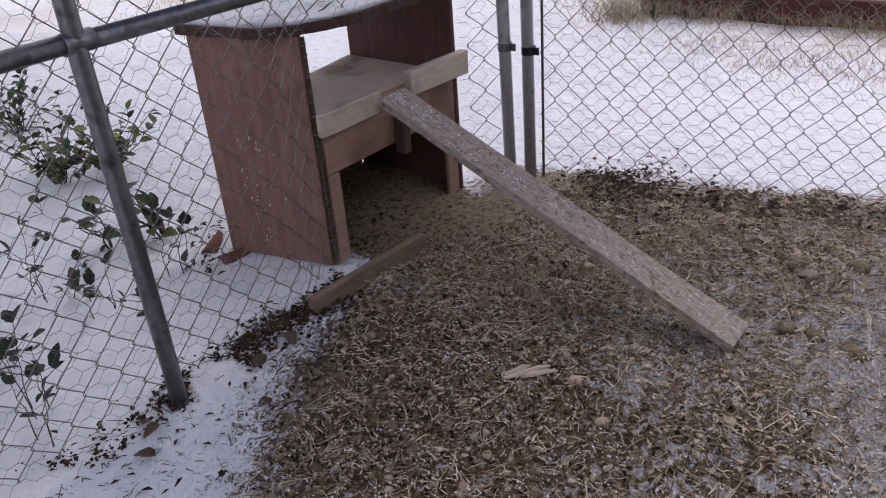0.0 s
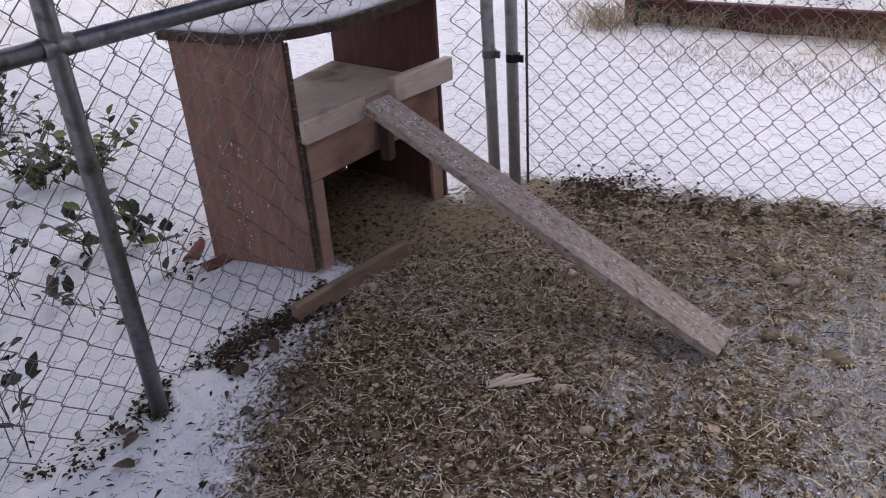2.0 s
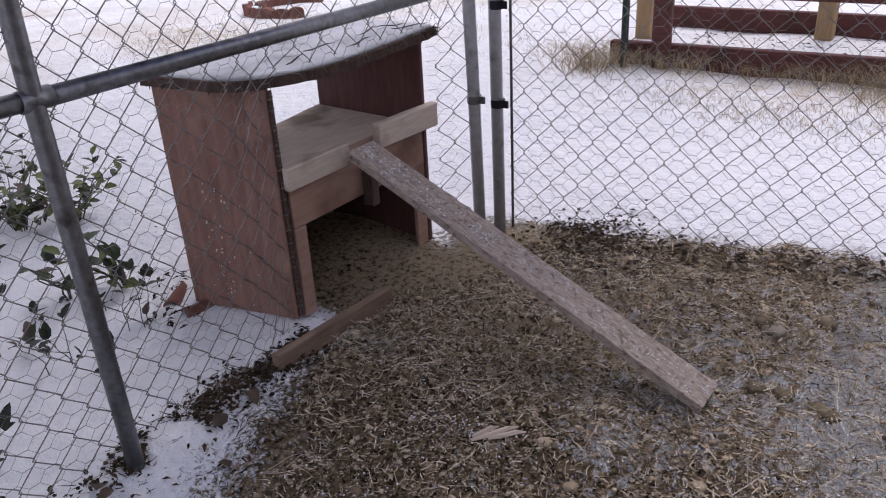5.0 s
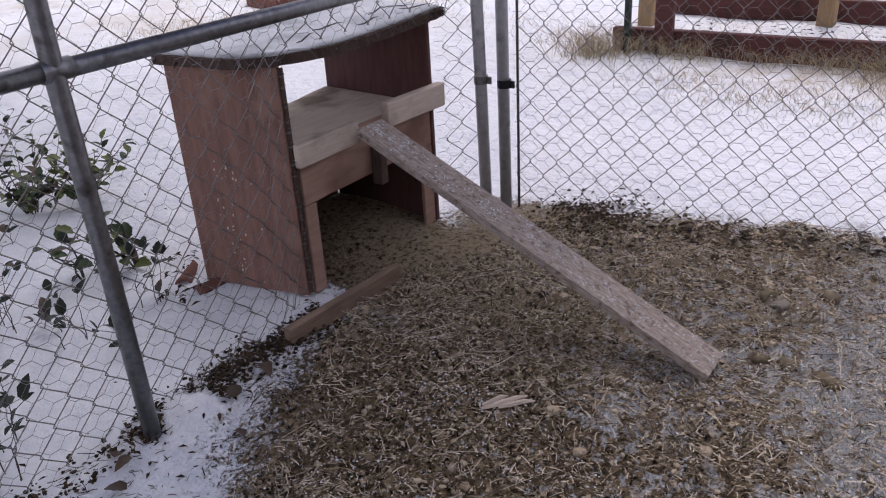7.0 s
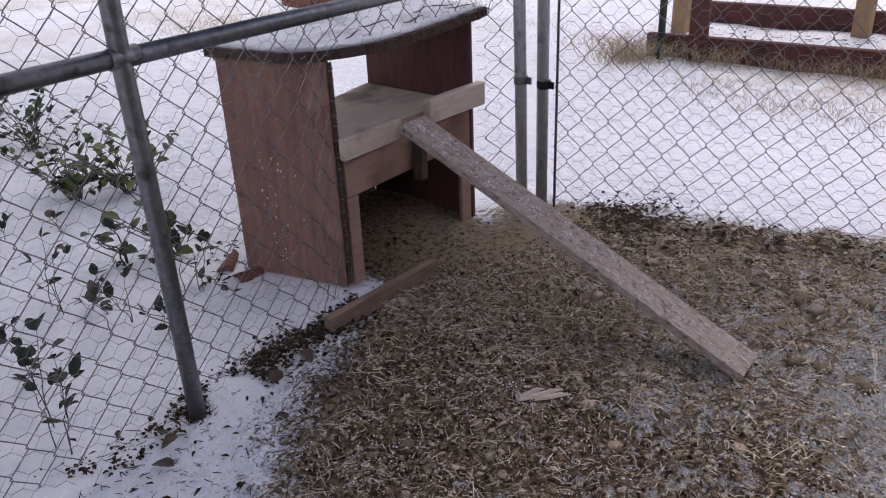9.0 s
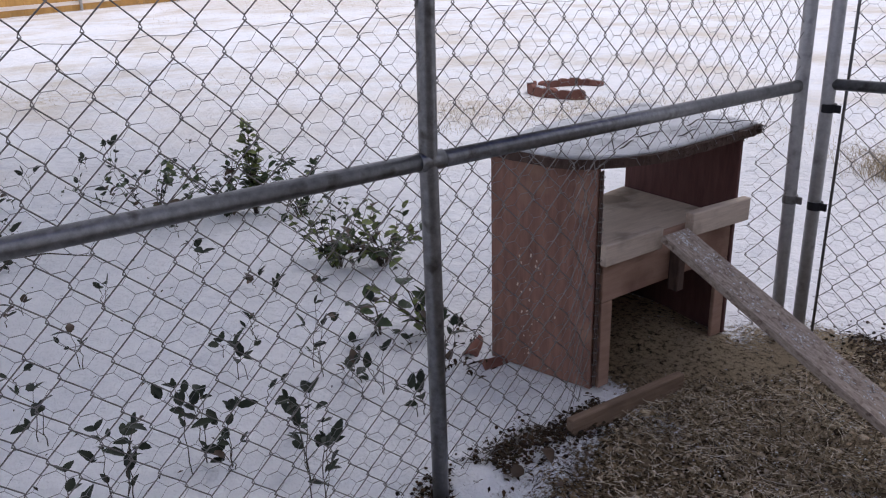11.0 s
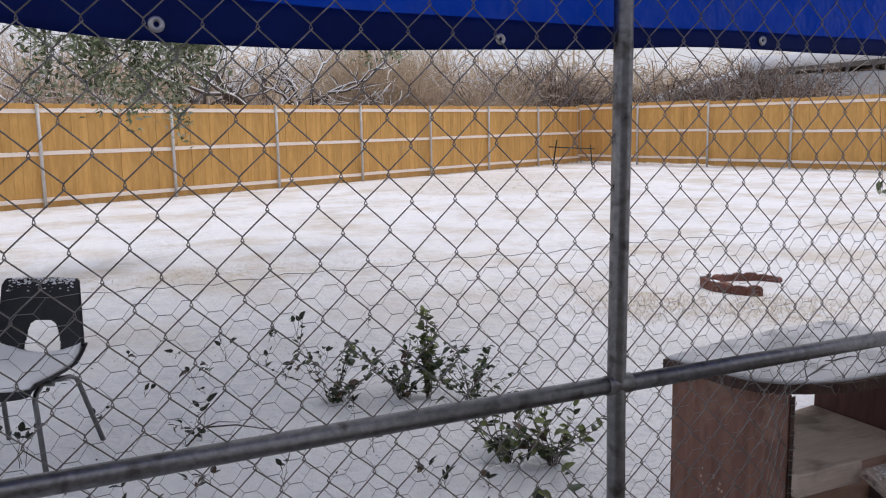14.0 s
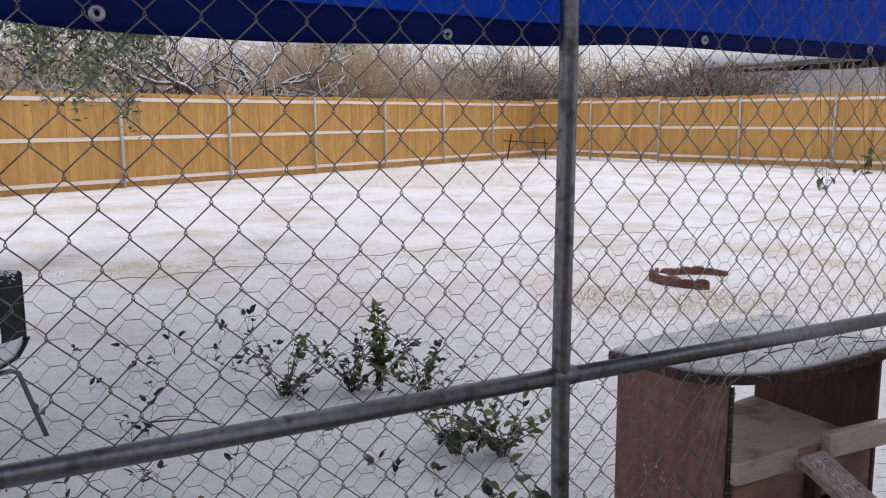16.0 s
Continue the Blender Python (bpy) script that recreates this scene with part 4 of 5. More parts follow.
for x, y, h, st, lv, sp in (
    (-0.36, 0.41, 0.24, 3, 22, 0.07), (-0.29, 0.37, 0.16, 2, 14, 0.06), (-0.18, 0.23, 0.22, 3, 20, 0.06), (-0.53, 0.36, 0.20, 4, 30, 0.08), (0.07, 1.58, 0.10, 2, 8, 0.06),
    (0.03, 0.63, 0.18, 3, 16, 0.08), (-0.13, 0.72, 0.12, 2, 10, 0.06), (0.10, 0.44, 0.12, 3, 14, 0.08), (-0.46, 2.16, 0.10, 2, 7, 0.08), (0.27, 3.3, 0.16, 3, 12, 0.08),
    (-0.17, 3.1, 0.12, 2, 8, 0.06), (-1.12, 2.05, 0.12, 3, 16, 0.10), (-0.22, 0.12, 0.14, 3, 14, 0.07), (0.16, 0.30, 0.09, 2, 10, 0.06), (0.30, 0.42, 0.14, 3, 15, 0.08),
    (-0.62, 0.75, 0.12, 2, 9, 0.06), (-0.45, 1.05, 0.10, 2, 7, 0.06), (-0.75, 1.35, 0.09, 2, 7, 0.06), (-0.30, 1.45, 0.07, 2, 5, 0.05), (0.02, 0.95, 0.08, 2, 6, 0.06),
    (-0.12, 0.40, 0.06, 2, 6, 0.05), (-0.66, 0.30, 0.12, 2, 10, 0.06), (-0.85, 0.62, 0.10, 2, 8, 0.06)):
    upright_sprout(x, y, h, st, lv, sp)
for k in range(64):
    x, y = rnd.uniform(-1.5, 0.9), rnd.uniform(0.3, 3.4)
    if math.hypot(x - 0.75, y - 0.3) < 0.5 or math.hypot(x + 1.09, y - 2.1) < 0.3:
        continue
    upright_sprout(x, y, rnd.uniform(0.03, 0.07), 1, rnd.randint(3, 5), 0.04, 0.15)

# fallen forked twig on the snow
twig = thing("twig", (-0.40, 1.98, 0.012), "thin dark fallen twig on the snow", "twig")
g = Geo()
g.tube([(-0.14, -0.02, -0.01), (-0.06, 0.05, 0.03), (0.06, 0.02, 0.03), (0.20, -0.03, 0.0)], [0.004, 0.004, 0.003, 0.0015], 6)
g.tube([(-0.06, 0.05, 0.03), (0.0, 0.09, 0.03), (0.09, 0.10, 0.01)], [0.003, 0.002, 0.001], 5)
part("branch", g, M_STEM, twig, smooth=True)
M_CLAY = material("red_clay_shard", (0.14, 0.062, 0.048), (0.21, 0.105, 0.085), 14, 0.85, 0.4)
for x, y, rz, sx in ((0.452, 0.461, 35, 0.10), (0.442, 0.356, -15, 0.085)):
    b = thing("clay_shard", (x, y, ground_z(x, y) + 0.006), "reddish curved clay shard lying in the snow", "shard", "clay shards", rz=rz)
    g = Geo()
    g.slab(lambda u, v: ((u - 0.5) * sx, (v - 0.5) * 0.045 * (1 - 0.5 * u * u), 0.010 - 0.05 * (v - 0.5) ** 2 * 4 * 0.3 + 0.004 * nz(u * 5, v * 5)), lambda u, v: ((u - 0.5) * sx, (v - 0.5) * 0.045 * (1 - 0.5 * u * u), 0.002 - 0.05 * (v - 0.5) ** 2 * 4 * 0.3), 8, 5)
    part("piece", g, M_CLAY, b, smooth=True)

# ---- straw and litter on the pen floor ----
def island_material(name, cols, rough=0.85):
    """Colours picked strand by strand."""
    m = bpy.data.materials.new(name)
    m.use_nodes = True
    n, l = m.node_tree.nodes, m.node_tree.links
    p = n["Principled BSDF"]
    ge = n.new("ShaderNodeNewGeometry")
    cr = n.new("ShaderNodeValToRGB")
    els = cr.color_ramp.elements
    while len(els) < len(cols):
        els.new(0.5)
    for k, c in enumerate(cols):
        els[k].position, els[k].color = k / (len(cols) - 1), (*c, 1)
    l.new(ge.outputs["Random Per Island"], cr.inputs[0])
    l.new(cr.outputs[0], p.inputs["Base Color"])
    p.inputs["Roughness"].default_value = rough
    p.inputs["Specular IOR Level"].default_value = 0.06
    return m


M_STRAW = island_material("straw", [(0.022, 0.016, 0.011), (0.11, 0.082, 0.055), (0.31, 0.24, 0.16), (0.52, 0.425, 0.295), (0.72, 0.63, 0.48), (0.70, 0.64, 0.55), (0.27, 0.205, 0.135), (0.05, 0.036, 0.025)])


def in_pen(x, y, edge=0.0):
    over = (x - DX - 0.10) * (-BY) + (y - DY) * BX
    a = min(-0.07 - y, -over, 0.5 * x - 0.866 * y - 0.205)
    return a + 0.24 * nz(x * 2.3, y * 2.3, 4) * 0.8 > edge


def strand(g, x, y, length, r, ang, tilt, lift):
    c, s_ = math.cos(ang), math.sin(ang)
    bend = rnd.uniform(-0.12, 0.12) * length
    pts = []
    for t in (-0.5, 0.0, 0.5):
        px, py = x + c * length * t - s_ * bend * (1 - 4 * t * t), y + s_ * length * t + c * bend * (1 - 4 * t * t)
        pts.append((px, py, ground_z(px, py) + lift + tilt * length * (t + 0.5)))
    g.tube(pts, [r, r, r * 0.6], 3, False)


g = Geo()
count = 0
while count < 62000:
    x, y = rnd.uniform(-0.3 if count < 47000 else 0.5, 1.6), rnd.uniform(-1.45, 0.02)
    if not in_pen(x, y, 0.01):
        continue
    long = rnd.random() < 0.022
    strand(g, x, y, rnd.uniform(0.04, 0.10) if long else 0.004 + 0.022 * rnd.random() ** 3, rnd.uniform(0.0004, 0.0009) if long else rnd.uniform(0.0004, 0.0012), rnd.uniform(0, 6.28), rnd.uniform(-0.05, 0.40), rnd.uniform(0.001, 0.013))
    count += 1
straw = part("straw", g, M_STRAW)
tagged(straw, "scattered dry straw over the dirt of the pen", "straw", kind="stuff")

M_CLOD = island_material("clods", [(0.03, 0.022, 0.015), (0.12, 0.09, 0.06), (0.27, 0.205, 0.135), (0.42, 0.335, 0.235), (0.56, 0.47, 0.35), (0.08, 0.06, 0.042)])
g = Geo()


def lump(g, x, y, z, r, n=6):
    k = len(g.v)
    sq = rnd.uniform(0.35, 0.65)
    ph = rnd.uniform(0, 9)
    for i in range(1, 4):
        th = math.pi * i / 4
        for j in range(n):
            a = 2 * math.pi * j / n
            q = r * (1 + 0.75 * nz(math.cos(a) * 1.7 + ph, math.sin(a) * 1.7, th))
            g.v.append((x + q * math.sin(th) * math.cos(a), y + q * math.sin(th) * math.sin(a), z + q * sq * math.cos(th)))
    g.v += [(x, y, z + r * sq), (x, y, z - r * sq)]
    for j in range(n):
        j2 = (j + 1) % n
        g.f.append((k + j, k + j2, k + 3 * n))
        for i in (0, 1):
            g.f.append((k + i * n + j, k + (i + 1) * n + j, k + (i + 1) * n + j2, k + i * n + j2))
        g.f.append((k + 2 * n + j, k + 3 * n + 1, k + 2 * n + j2))


for _ in range(8000):
    x, y = rnd.uniform(-0.1, 1.6), rnd.uniform(-1.4, 0.02)
    if in_pen(x, y, 0.02) and not (y < -0.9 and 0.9 * x - y > 1.55 and rnd.random() < 0.7):
        big = rnd.random() < (0.05 if x > 0.85 else 0.015)
        lump(g, x, y, ground_z(x, y) + 0.003, rnd.uniform(0.008, 0.015) if big else 0.002 + 0.006 * rnd.random() ** 2, 6 if big else 5)
clods = part("clods", g, M_CLOD, smooth=True)
tagged(clods, "crumbs of dirt and droppings among the straw", "litter", kind="stuff")
g = Geo()
made = 0
for _ in range(60000):
    x, y = rnd.uniform(-0.2, 1.5), rnd.uniform(-1.45, 0.02)
    clump = max(0.0, 0.15 + nz(x * 6, y * 6, 14) + 0.6 * nz(x * 19, y * 19, 15))
    want = 0.02 + 0.75 * clump * min(1, max(0, (-y - 0.05) * 4))
    if y < -0.92 and 0.9 * x - y > 1.5:
        want += 0.55 * min(1, (-y - 0.92) * 5)
    if not in_pen(x, y, 0.0) or rnd.random() > want * (0.5 + 0.9 * max(0, 0.5 + nz(x * 16, y * 16, 2))):
        continue
    lump(g, x, y, ground_z(x, y) + rnd.uniform(0.002, 0.010), 0.0005 + 0.0022 * rnd.random() ** 2, 5)
    made += 1
    if made >= 11000:
        break
grains = part("snow_grains", g, M_SNOW, smooth=True)
tagged(grains, "crumbs of old snow among the straw", "snow", kind="stuff")
# larger lumps by the far side of the pen
for x, y, r in ((1.031, -0.63, 0.017), (1.159, -0.715, 0.021), (1.133, -0.827, 0.021), (1.172, -0.957, 0.021), (0.873, -0.891, 0.018), (0.88, -0.947, 0.022), (0.877, -1.01, 0.022), (0.829, -1.039, 0.021), (0.654, -0.806, 0.014), (0.664, -0.841, 0.015), (1.25, -0.86, 0.014), (1.34, -0.62, 0.014), (1.22, -0.52, 0.013), (1.12, -0.60, 0.010)):
    c = thing("dirt_clod", (x, y, ground_z(x, y)), "lump of dried dirt on the straw", "clod", "dirt clods")
    g = Geo()
    lump(g, 0, 0, r * 0.3, r, 12)
    part("lump", g, material("clod_earth", (0.12, 0.095, 0.06), (0.22, 0.18, 0.12), 40, 0.95, 0.6, vary=0.2) if "clod_earth" not in bpy.data.materials else bpy.data.materials["clod_earth"], c, smooth=True)
for x, y, l, a in ((0.44, -0.53, 0.10, -30), (0.452, -0.548, 0.08, -38), (0.43, -0.515, 0.06, -20)):
    w = thing("wood_chip", (x, y, ground_z(x, y) + 0.012), "pale splintered wood chip on the straw", "wood chip", "wood chips", rz=a)
    g = Geo()
    g.tube([(-l / 2, 0.002, 0), (-l * 0.2, -0.001, 0.001), (l * 0.25, 0.001, 0), (l / 2, -0.002, -0.002)], [0.0035, 0.0055, 0.005, 0.0015], 5)
    part("splinter", g, M_BOARD, w)

stone = thing("flat_stone", (1.10, -0.864, ground_z(1.10, -0.864) + 0.009), "flat grey-brown stone lying on the straw", "stone", rz=25)
g = Geo()
lump(g, 0, 0, 0, 0.022, 14)
part("pebble", g, material("grey_stone", (0.20, 0.165, 0.135), (0.29, 0.25, 0.21), 30, 0.8, 0.3), stone, smooth=True)

# dark leaf litter along the fence foot
M_LITTER = island_material("leaf_litter", [(0.018, 0.014, 0.011), (0.045, 0.032, 0.023), (0.085, 0.055, 0.035), (0.03, 0.028, 0.018)])
g = Geo()


def litter_leaf(x, y, size, lift=0.006):
    a, b = rnd.uniform(0, 6.28), rnd.uniform(-0.6, 0.6)
    z = ground_z(x, y) + lift + rnd.uniform(0, 0.012)
    c, s_ = math.cos(a), math.sin(a)
    pts = [(-1, 0, 0), (-0.2, -0.42, 0.25), (0.9, -0.1, 0.1), (1.1, 0.05, 0.0), (0.1, 0.42, 0.3)]
    k = len(g.v)
    for px, py, pz in pts:
        g.v.append((x + size * (c * px - s_ * py), y + size * (s_ * px + c * py), z + size * (pz + b * px * 0.5)))
    g.f += [(k, k + 1, k + 2), (k, k + 2, k + 4), (k + 2, k + 3, k + 4)]


for _ in range(3600):
    x = rnd.uniform(-0.5, 0.52)
    y = 0.022 + rnd.gauss(0, 0.028) + 0.03 * nz(x * 6, 2)
    if x < -0.02 and rnd.random() < 0.78:
        continue
    if nz(x * 6, y * 9, 12) > -0.16:
        q = rnd.random()
        if q < 0.6:
            lump(g, x, y, ground_z(x, y) + rnd.uniform(0, 0.012), rnd.uniform(0.001, 0.006), 5)
        elif q < 0.85:
            strand(g, x, y, rnd.uniform(0.006, 0.03), rnd.uniform(0.0005, 0.0012), rnd.uniform(0, 6.28), rnd.uniform(-0.2, 0.9), 0.003)
        else:
            litter_leaf(x, y, rnd.uniform(0.003, 0.011), 0.001)
for _ in range(700):
    x, y = rnd.uniform(-0.3, 0.5), rnd.uniform(-0.42, 0.0)
    if not in_pen(x, y, 0.05) and nz(x * 7, y * 7, 21) > -0.15:
        strand(g, x, y, rnd.uniform(0.004, 0.022), rnd.uniform(0.0004, 0.0011), rnd.uniform(0, 6.28), rnd.uniform(-0.05, 0.3), 0.001)
for _ in range(60):
    x, y = rnd.uniform(-0.25, 0.5), rnd.uniform(-0.42, -0.05)
    if not in_pen(x, y, 0.0):
        litter_leaf(x, y, rnd.uniform(0.004, 0.012), 0.001)
for _ in range(420):
    t = rnd.uniform(0.15, 1.2)
    x, y = DX + 0.03 + BX * t + rnd.gauss(0, 0.04), DY + BY * t + rnd.gauss(0, 0.03)
    litter_leaf(x, y, rnd.uniform(0.006, 0.018))
for _ in range(900):
    x, y = rnd.gauss(1.30, 0.09), rnd.gauss(-0.30, 0.08)
    (lump(g, x, y, ground_z(x, y) + 0.002, rnd.uniform(0.002, 0.006), 5) if rnd.random() < 0.7 else litter_leaf(x, y, rnd.uniform(0.005, 0.013), 0.003))
for _ in range(120):
    x, y = rnd.uniform(0.3, 0.56), rnd.uniform(0.3, 0.6)
    if nz(x * 9, y * 9) > 0.1:
        litter_leaf(x, y, rnd.uniform(0.006, 0.014))
for _ in range(260):
    litter_leaf(rnd.uniform(-1.4, 0.9), rnd.uniform(0.1, 3.4), rnd.uniform(0.003, 0.010))
for _ in range(170):
    litter_leaf(rnd.uniform(3.25, 4.1), rnd.uniform(-0.9, 0.5), rnd.uniform(0.008, 0.022))
lit = part("leaf_litter", g, M_LITTER)
tagged(lit, "dark dead leaves along the foot of the fence", "leaves", kind="stuff")

# curled dead leaves by the first post
for x, y, sc, a in ((-0.085, 0.0, 1.2, 40), (-0.065, -0.02, 0.9, 200), (-0.12, -0.09, 1.0, 120), (0.15, -0.05, 1.2, 10), (0.27, -0.02, 1.2, 250), (0.20, -0.15, 1.0, 80), (0.09, -0.13, 1.1, 300), (0.33, -0.09, 1.0, 20)):
    dl = thing("dead_leaf", (x, y, ground_z(x, y) + 0.012), "curled brown dead leaf on the snow", "leaf", "dead leaves")
    shared("blade", LEAVES_D[0], dl, pose(0, 0, 0, rnd.uniform(-30, 30), rnd.uniform(-30, 10), a) @ Matrix.Scale(sc, 4))

# dead grass
M_GRASS = island_material("dead_grass", [(0.26, 0.20, 0.125), (0.40, 0.32, 0.20), (0.54, 0.45, 0.31), (0.34, 0.29, 0.19)])
g = Geo()


def grass_patch(cx, cy, rx, ry, n, h):
    for _ in range(n):
        x, y = rnd.gauss(cx, rx), rnd.gauss(cy, ry)
        hh = h * rnd.uniform(0.4, 1.2)
        a = rnd.uniform(0, 6.28)
        lean = hh * rnd.uniform(0.2, 1.8)
        z = ground_z(x, y)
        g.tube([(x, y, z - 0.01), (x + 0.4 * lean * math.cos(a), y + 0.4 * lean * math.sin(a), z + 0.65 * hh), (x + lean * math.cos(a), y + lean * math.sin(a), z + hh)], [0.0009, 0.0007, 0.0003], 3, False)


for cx, cy, rx, ry, n, h in ((3.00, 0.56, 0.08, 0.09, 480, 0.13), (3.08, 0.25, 0.03, 0.12, 240, 0.10), (3.17, -0.35, 0.04, 0.30, 360, 0.08), (3.18, -0.85, 0.09, 0.22, 700, 0.12), (2.62, -0.45, 0.12, 0.26, 700, 0.030), (2.75, 0.05, 0.12, 0.15, 200, 0.028), (2.95, -0.75, 0.10, 0.15, 260, 0.05),
                             (2.8, -0.1, 0.12, 0.2, 70, 0.03), (3.4, 1.15, 0.2, 0.25, 150, 0.03), (3.2, 0.85, 0.10, 0.10, 90, 0.05), (3.6, -0.2, 0.25, 0.5, 160, 0.05), (2.6, 3.15, 0.25, 0.3, 500, 0.035), (3.15, 2.65, 0.3, 0.2, 450, 0.035), (2.2, 3.0, 0.2, 0.2, 160, 0.03),
                             (3.7, 2.1, 0.4, 0.3, 260, 0.035), (0.1, 6.0, 0.5, 0.25, 260, 0.018), (1.9, 5.5, 0.5, 0.3, 200, 0.018), (-0.4, 5.8, 0.5, 0.25, 160, 0.018), (6.5, 13, 2.0, 1.2, 500, 0.05), (9, 15, 2.5, 1.5, 500, 0.05)):
    grass_patch(cx, cy, rx, ry, n, h)
# fringe along the fences
for k in range(1500):
    t = rnd.uniform(0, 24)
    p0 = CORNER + PA * t
    grass_patch(p0.x + 0.1, p0.y - 0.16, 0.1, 0.05, 1, 0.12)
    t = rnd.uniform(0, 15)
    p0 = CORNER + Vector((0.235, -0.972, 0)) * t
    grass_patch(p0.x - 0.2, p0.y, 0.05, 0.1, 1, 0.13)
grass = part("dead_grass", g, M_GRASS)
tagged(grass, "tufts of dead tan grass showing through the snow", "grass", kind="stuff")

# ---- trees and brush behind the fences ----
M_BARK = material("grey_brown_bark", (0.075, 0.06, 0.052), (0.15, 0.125, 0.105), 10, 0.9, 0.4, 0, (3, 3, 0.6), 30)
M_TWIG = island_material("brush_twigs", [(0.24, 0.19, 0.16), (0.42, 0.33, 0.27), (0.58, 0.48, 0.39), (0.48, 0.41, 0.36)])
M_TWIGD = island_material("dark_brush_twigs", [(0.09, 0.065, 0.052), (0.17, 0.125, 0.10), (0.28, 0.22, 0.18), (0.52, 0.49, 0.47)])
# Tan of the near shrubs; on the far woods its paleness stands in for haze.
M_TWIGP = island_material("pale_brush", [(0.48, 0.37, 0.25), (0.57, 0.46, 0.33), (0.63, 0.53, 0.41), (0.44, 0.35, 0.26)])
M_SNOWBR = material("branch_snow", (0.66, 0.67, 0.70), (0.76, 0.77, 0.80), 10, 0.7, 0.0)


def bare_tree(x, y, h, spread, seed, trunk=0.10, snow=0.3, sweep=0):
    r = random.Random(seed)
    t = thing("bare_tree", (x, y, -0.05), "leafless grey tree with snow along its branches", "tree", "bare trees")
    gt, gb, gs = Geo(), Geo(), Geo()

    def grow(p, d, length, rad, depth, g):
        pts, rs = [p], [rad]
        q, dd = p.copy(), d.copy()
        n = 4
        for k in range(n):
            dd = (dd + Vector((r.gauss(0, 0.16), r.gauss(0, 0.16), r.gauss(0.05, 0.12)))).normalized()
            q = q + dd * length / n
            pts.append(q.copy())
            rs.append(rad * (1 - 0.14 * (k + 1)))
        g.tube(pts, rs, 6 if depth < 2 else 3, False)
        if depth >= 1 and depth <= 3 and abs(dd.z) < 0.75 and r.random() < snow:
            gs.tube([a + Vector((0, 0, b * 0.8)) for a, b in zip(pts, rs)], [b * 0.8 + 0.010 for b in rs], 4, False)
        if depth >= 5:
            return
        for k in range(r.randint(2, 4) if depth < 4 else 2):
            i = r.randint(1, n)
            a = r.uniform(0, 6.28)
            side = Vector((math.cos(a), math.sin(a), r.uniform(-0.1, 0.5))).normalized()
            nd = (dd * r.uniform(0.4, 0.9) + side * spread).normalized()
            grow(pts[i], nd, length * r.uniform(0.55, 0.85), rs[i] * r.uniform(0.5, 0.7), depth + 1, gb)

    for k in range(r.randint(1, 3)):
        a = r.uniform(0, 6.28)
        grow(Vector((0.1 * k, 0, 0)), Vector((0.25 * math.cos(a), 0.25 * math.sin(a), 1)).normalized(), h * 0.38, trunk, 0, gt)
    for k in range(sweep):
        # long limbs that fork low and sweep outwards
        a = r.choice((0.3, 3.4)) + r.uniform(-0.6, 0.6)
        reach, top = r.uniform(1.2, 3.0), r.uniform(0.5, 1.9)
        z0 = r.uniform(1.2, 1.7)
        pts = [Vector((0.05, 0, z0))]
        for q in range(1, 8):
            f = q / 7
            pts.append(Vector((reach * f * math.cos(a), reach * f * math.sin(a), z0 + top * f ** 0.7)) + Vector((r.gauss(0, 0.05), r.gauss(0, 0.05), r.gauss(0, 0.06))))
        rs = [trunk * 0.42 * (1 - 0.8 * q / 7) for q in range(8)]
        gb.tube(pts, rs, 6, False)
        gs.tube([p + Vector((0, 0, b * 0.7)) for p, b in zip(pts[2:], rs[2:])], [b * 0.75 + 0.008 for b in rs[2:]], 4, False)
        for q in range(3, 8):
            e = pts[q] + Vector((r.gauss(0, 0.35), r.gauss(0, 0.35), r.uniform(0.1, 0.7)))
            gb.tube([pts[q], pts[q].lerp(e, 0.5) + Vector((0.05, 0, 0.05)), e], [rs[q] * 0.7, rs[q] * 0.5, 0.004], 4, False)
            gs.tube([pts[q] + Vector((0, 0, 0.01)), e + Vector((0, 0, 0.012))], [0.012, 0.006], 4, False)
    part("trunk", gt, M_BARK, t, smooth=True)
    part("branchwork", gb, M_BARK, t, "bare grey branches", True)["kind"] = "stuff"
    if gs.v:
        part("branch_snow", gs, M_SNOWBR, t, "snow lying on the branches", True)["kind"] = "stuff"
    return t


for x, y, h, sp, seed, tr in ((3.3, 18.2, 3.9, 1.25, 3, 0.15), (4.5, 18.8, 3.4, 1.3, 4, 0.11), (2.0, 18.0, 3.4, 1.2, 24, 0.09), (1.2, 19, 5, 0.8, 5, 0.10), (-1.2, 18, 5, 0.9, 6, 0.10), (6.0, 19.6, 4.2, 0.9, 7, 0.06), (9.2, 22.5, 4.6, 0.8, 8, 0.07),
                              (11.5, 23.5, 4.2, 0.9, 9, 0.06), (13.2, 24.5, 4.6, 0.8, 10, 0.07), (-3.4, 17.5, 5, 0.9, 11, 0.10), (17.5, 22.0, 4.2, 0.8, 12, 0.06), (19.5, 19.5, 4.4, 0.8, 13, 0.07), (20.5, 22.0, 4.2, 0.9, 14, 0.06), (2.2, 22, 7, 0.8, 15, 0.14), (7.5, 25, 7, 0.8, 16, 0.14), (0.2, 24, 8, 0.8, 17, 0.16), (5.2, 26, 8, 0.8, 18, 0.16), (10.5, 28, 8, 0.8, 19, 0.16), (15.5, 26.5, 6.5, 0.8, 20, 0.12), (-3, 23, 8, 0.8, 21, 0.16), (13.0, 30, 8, 0.8, 22, 0.16)):
    bare_tree(x, y, h, sp, seed, tr, 0.9 if x < 7 else 0.5, 7 if seed in (3, 4, 24, 10, 9) else 0)


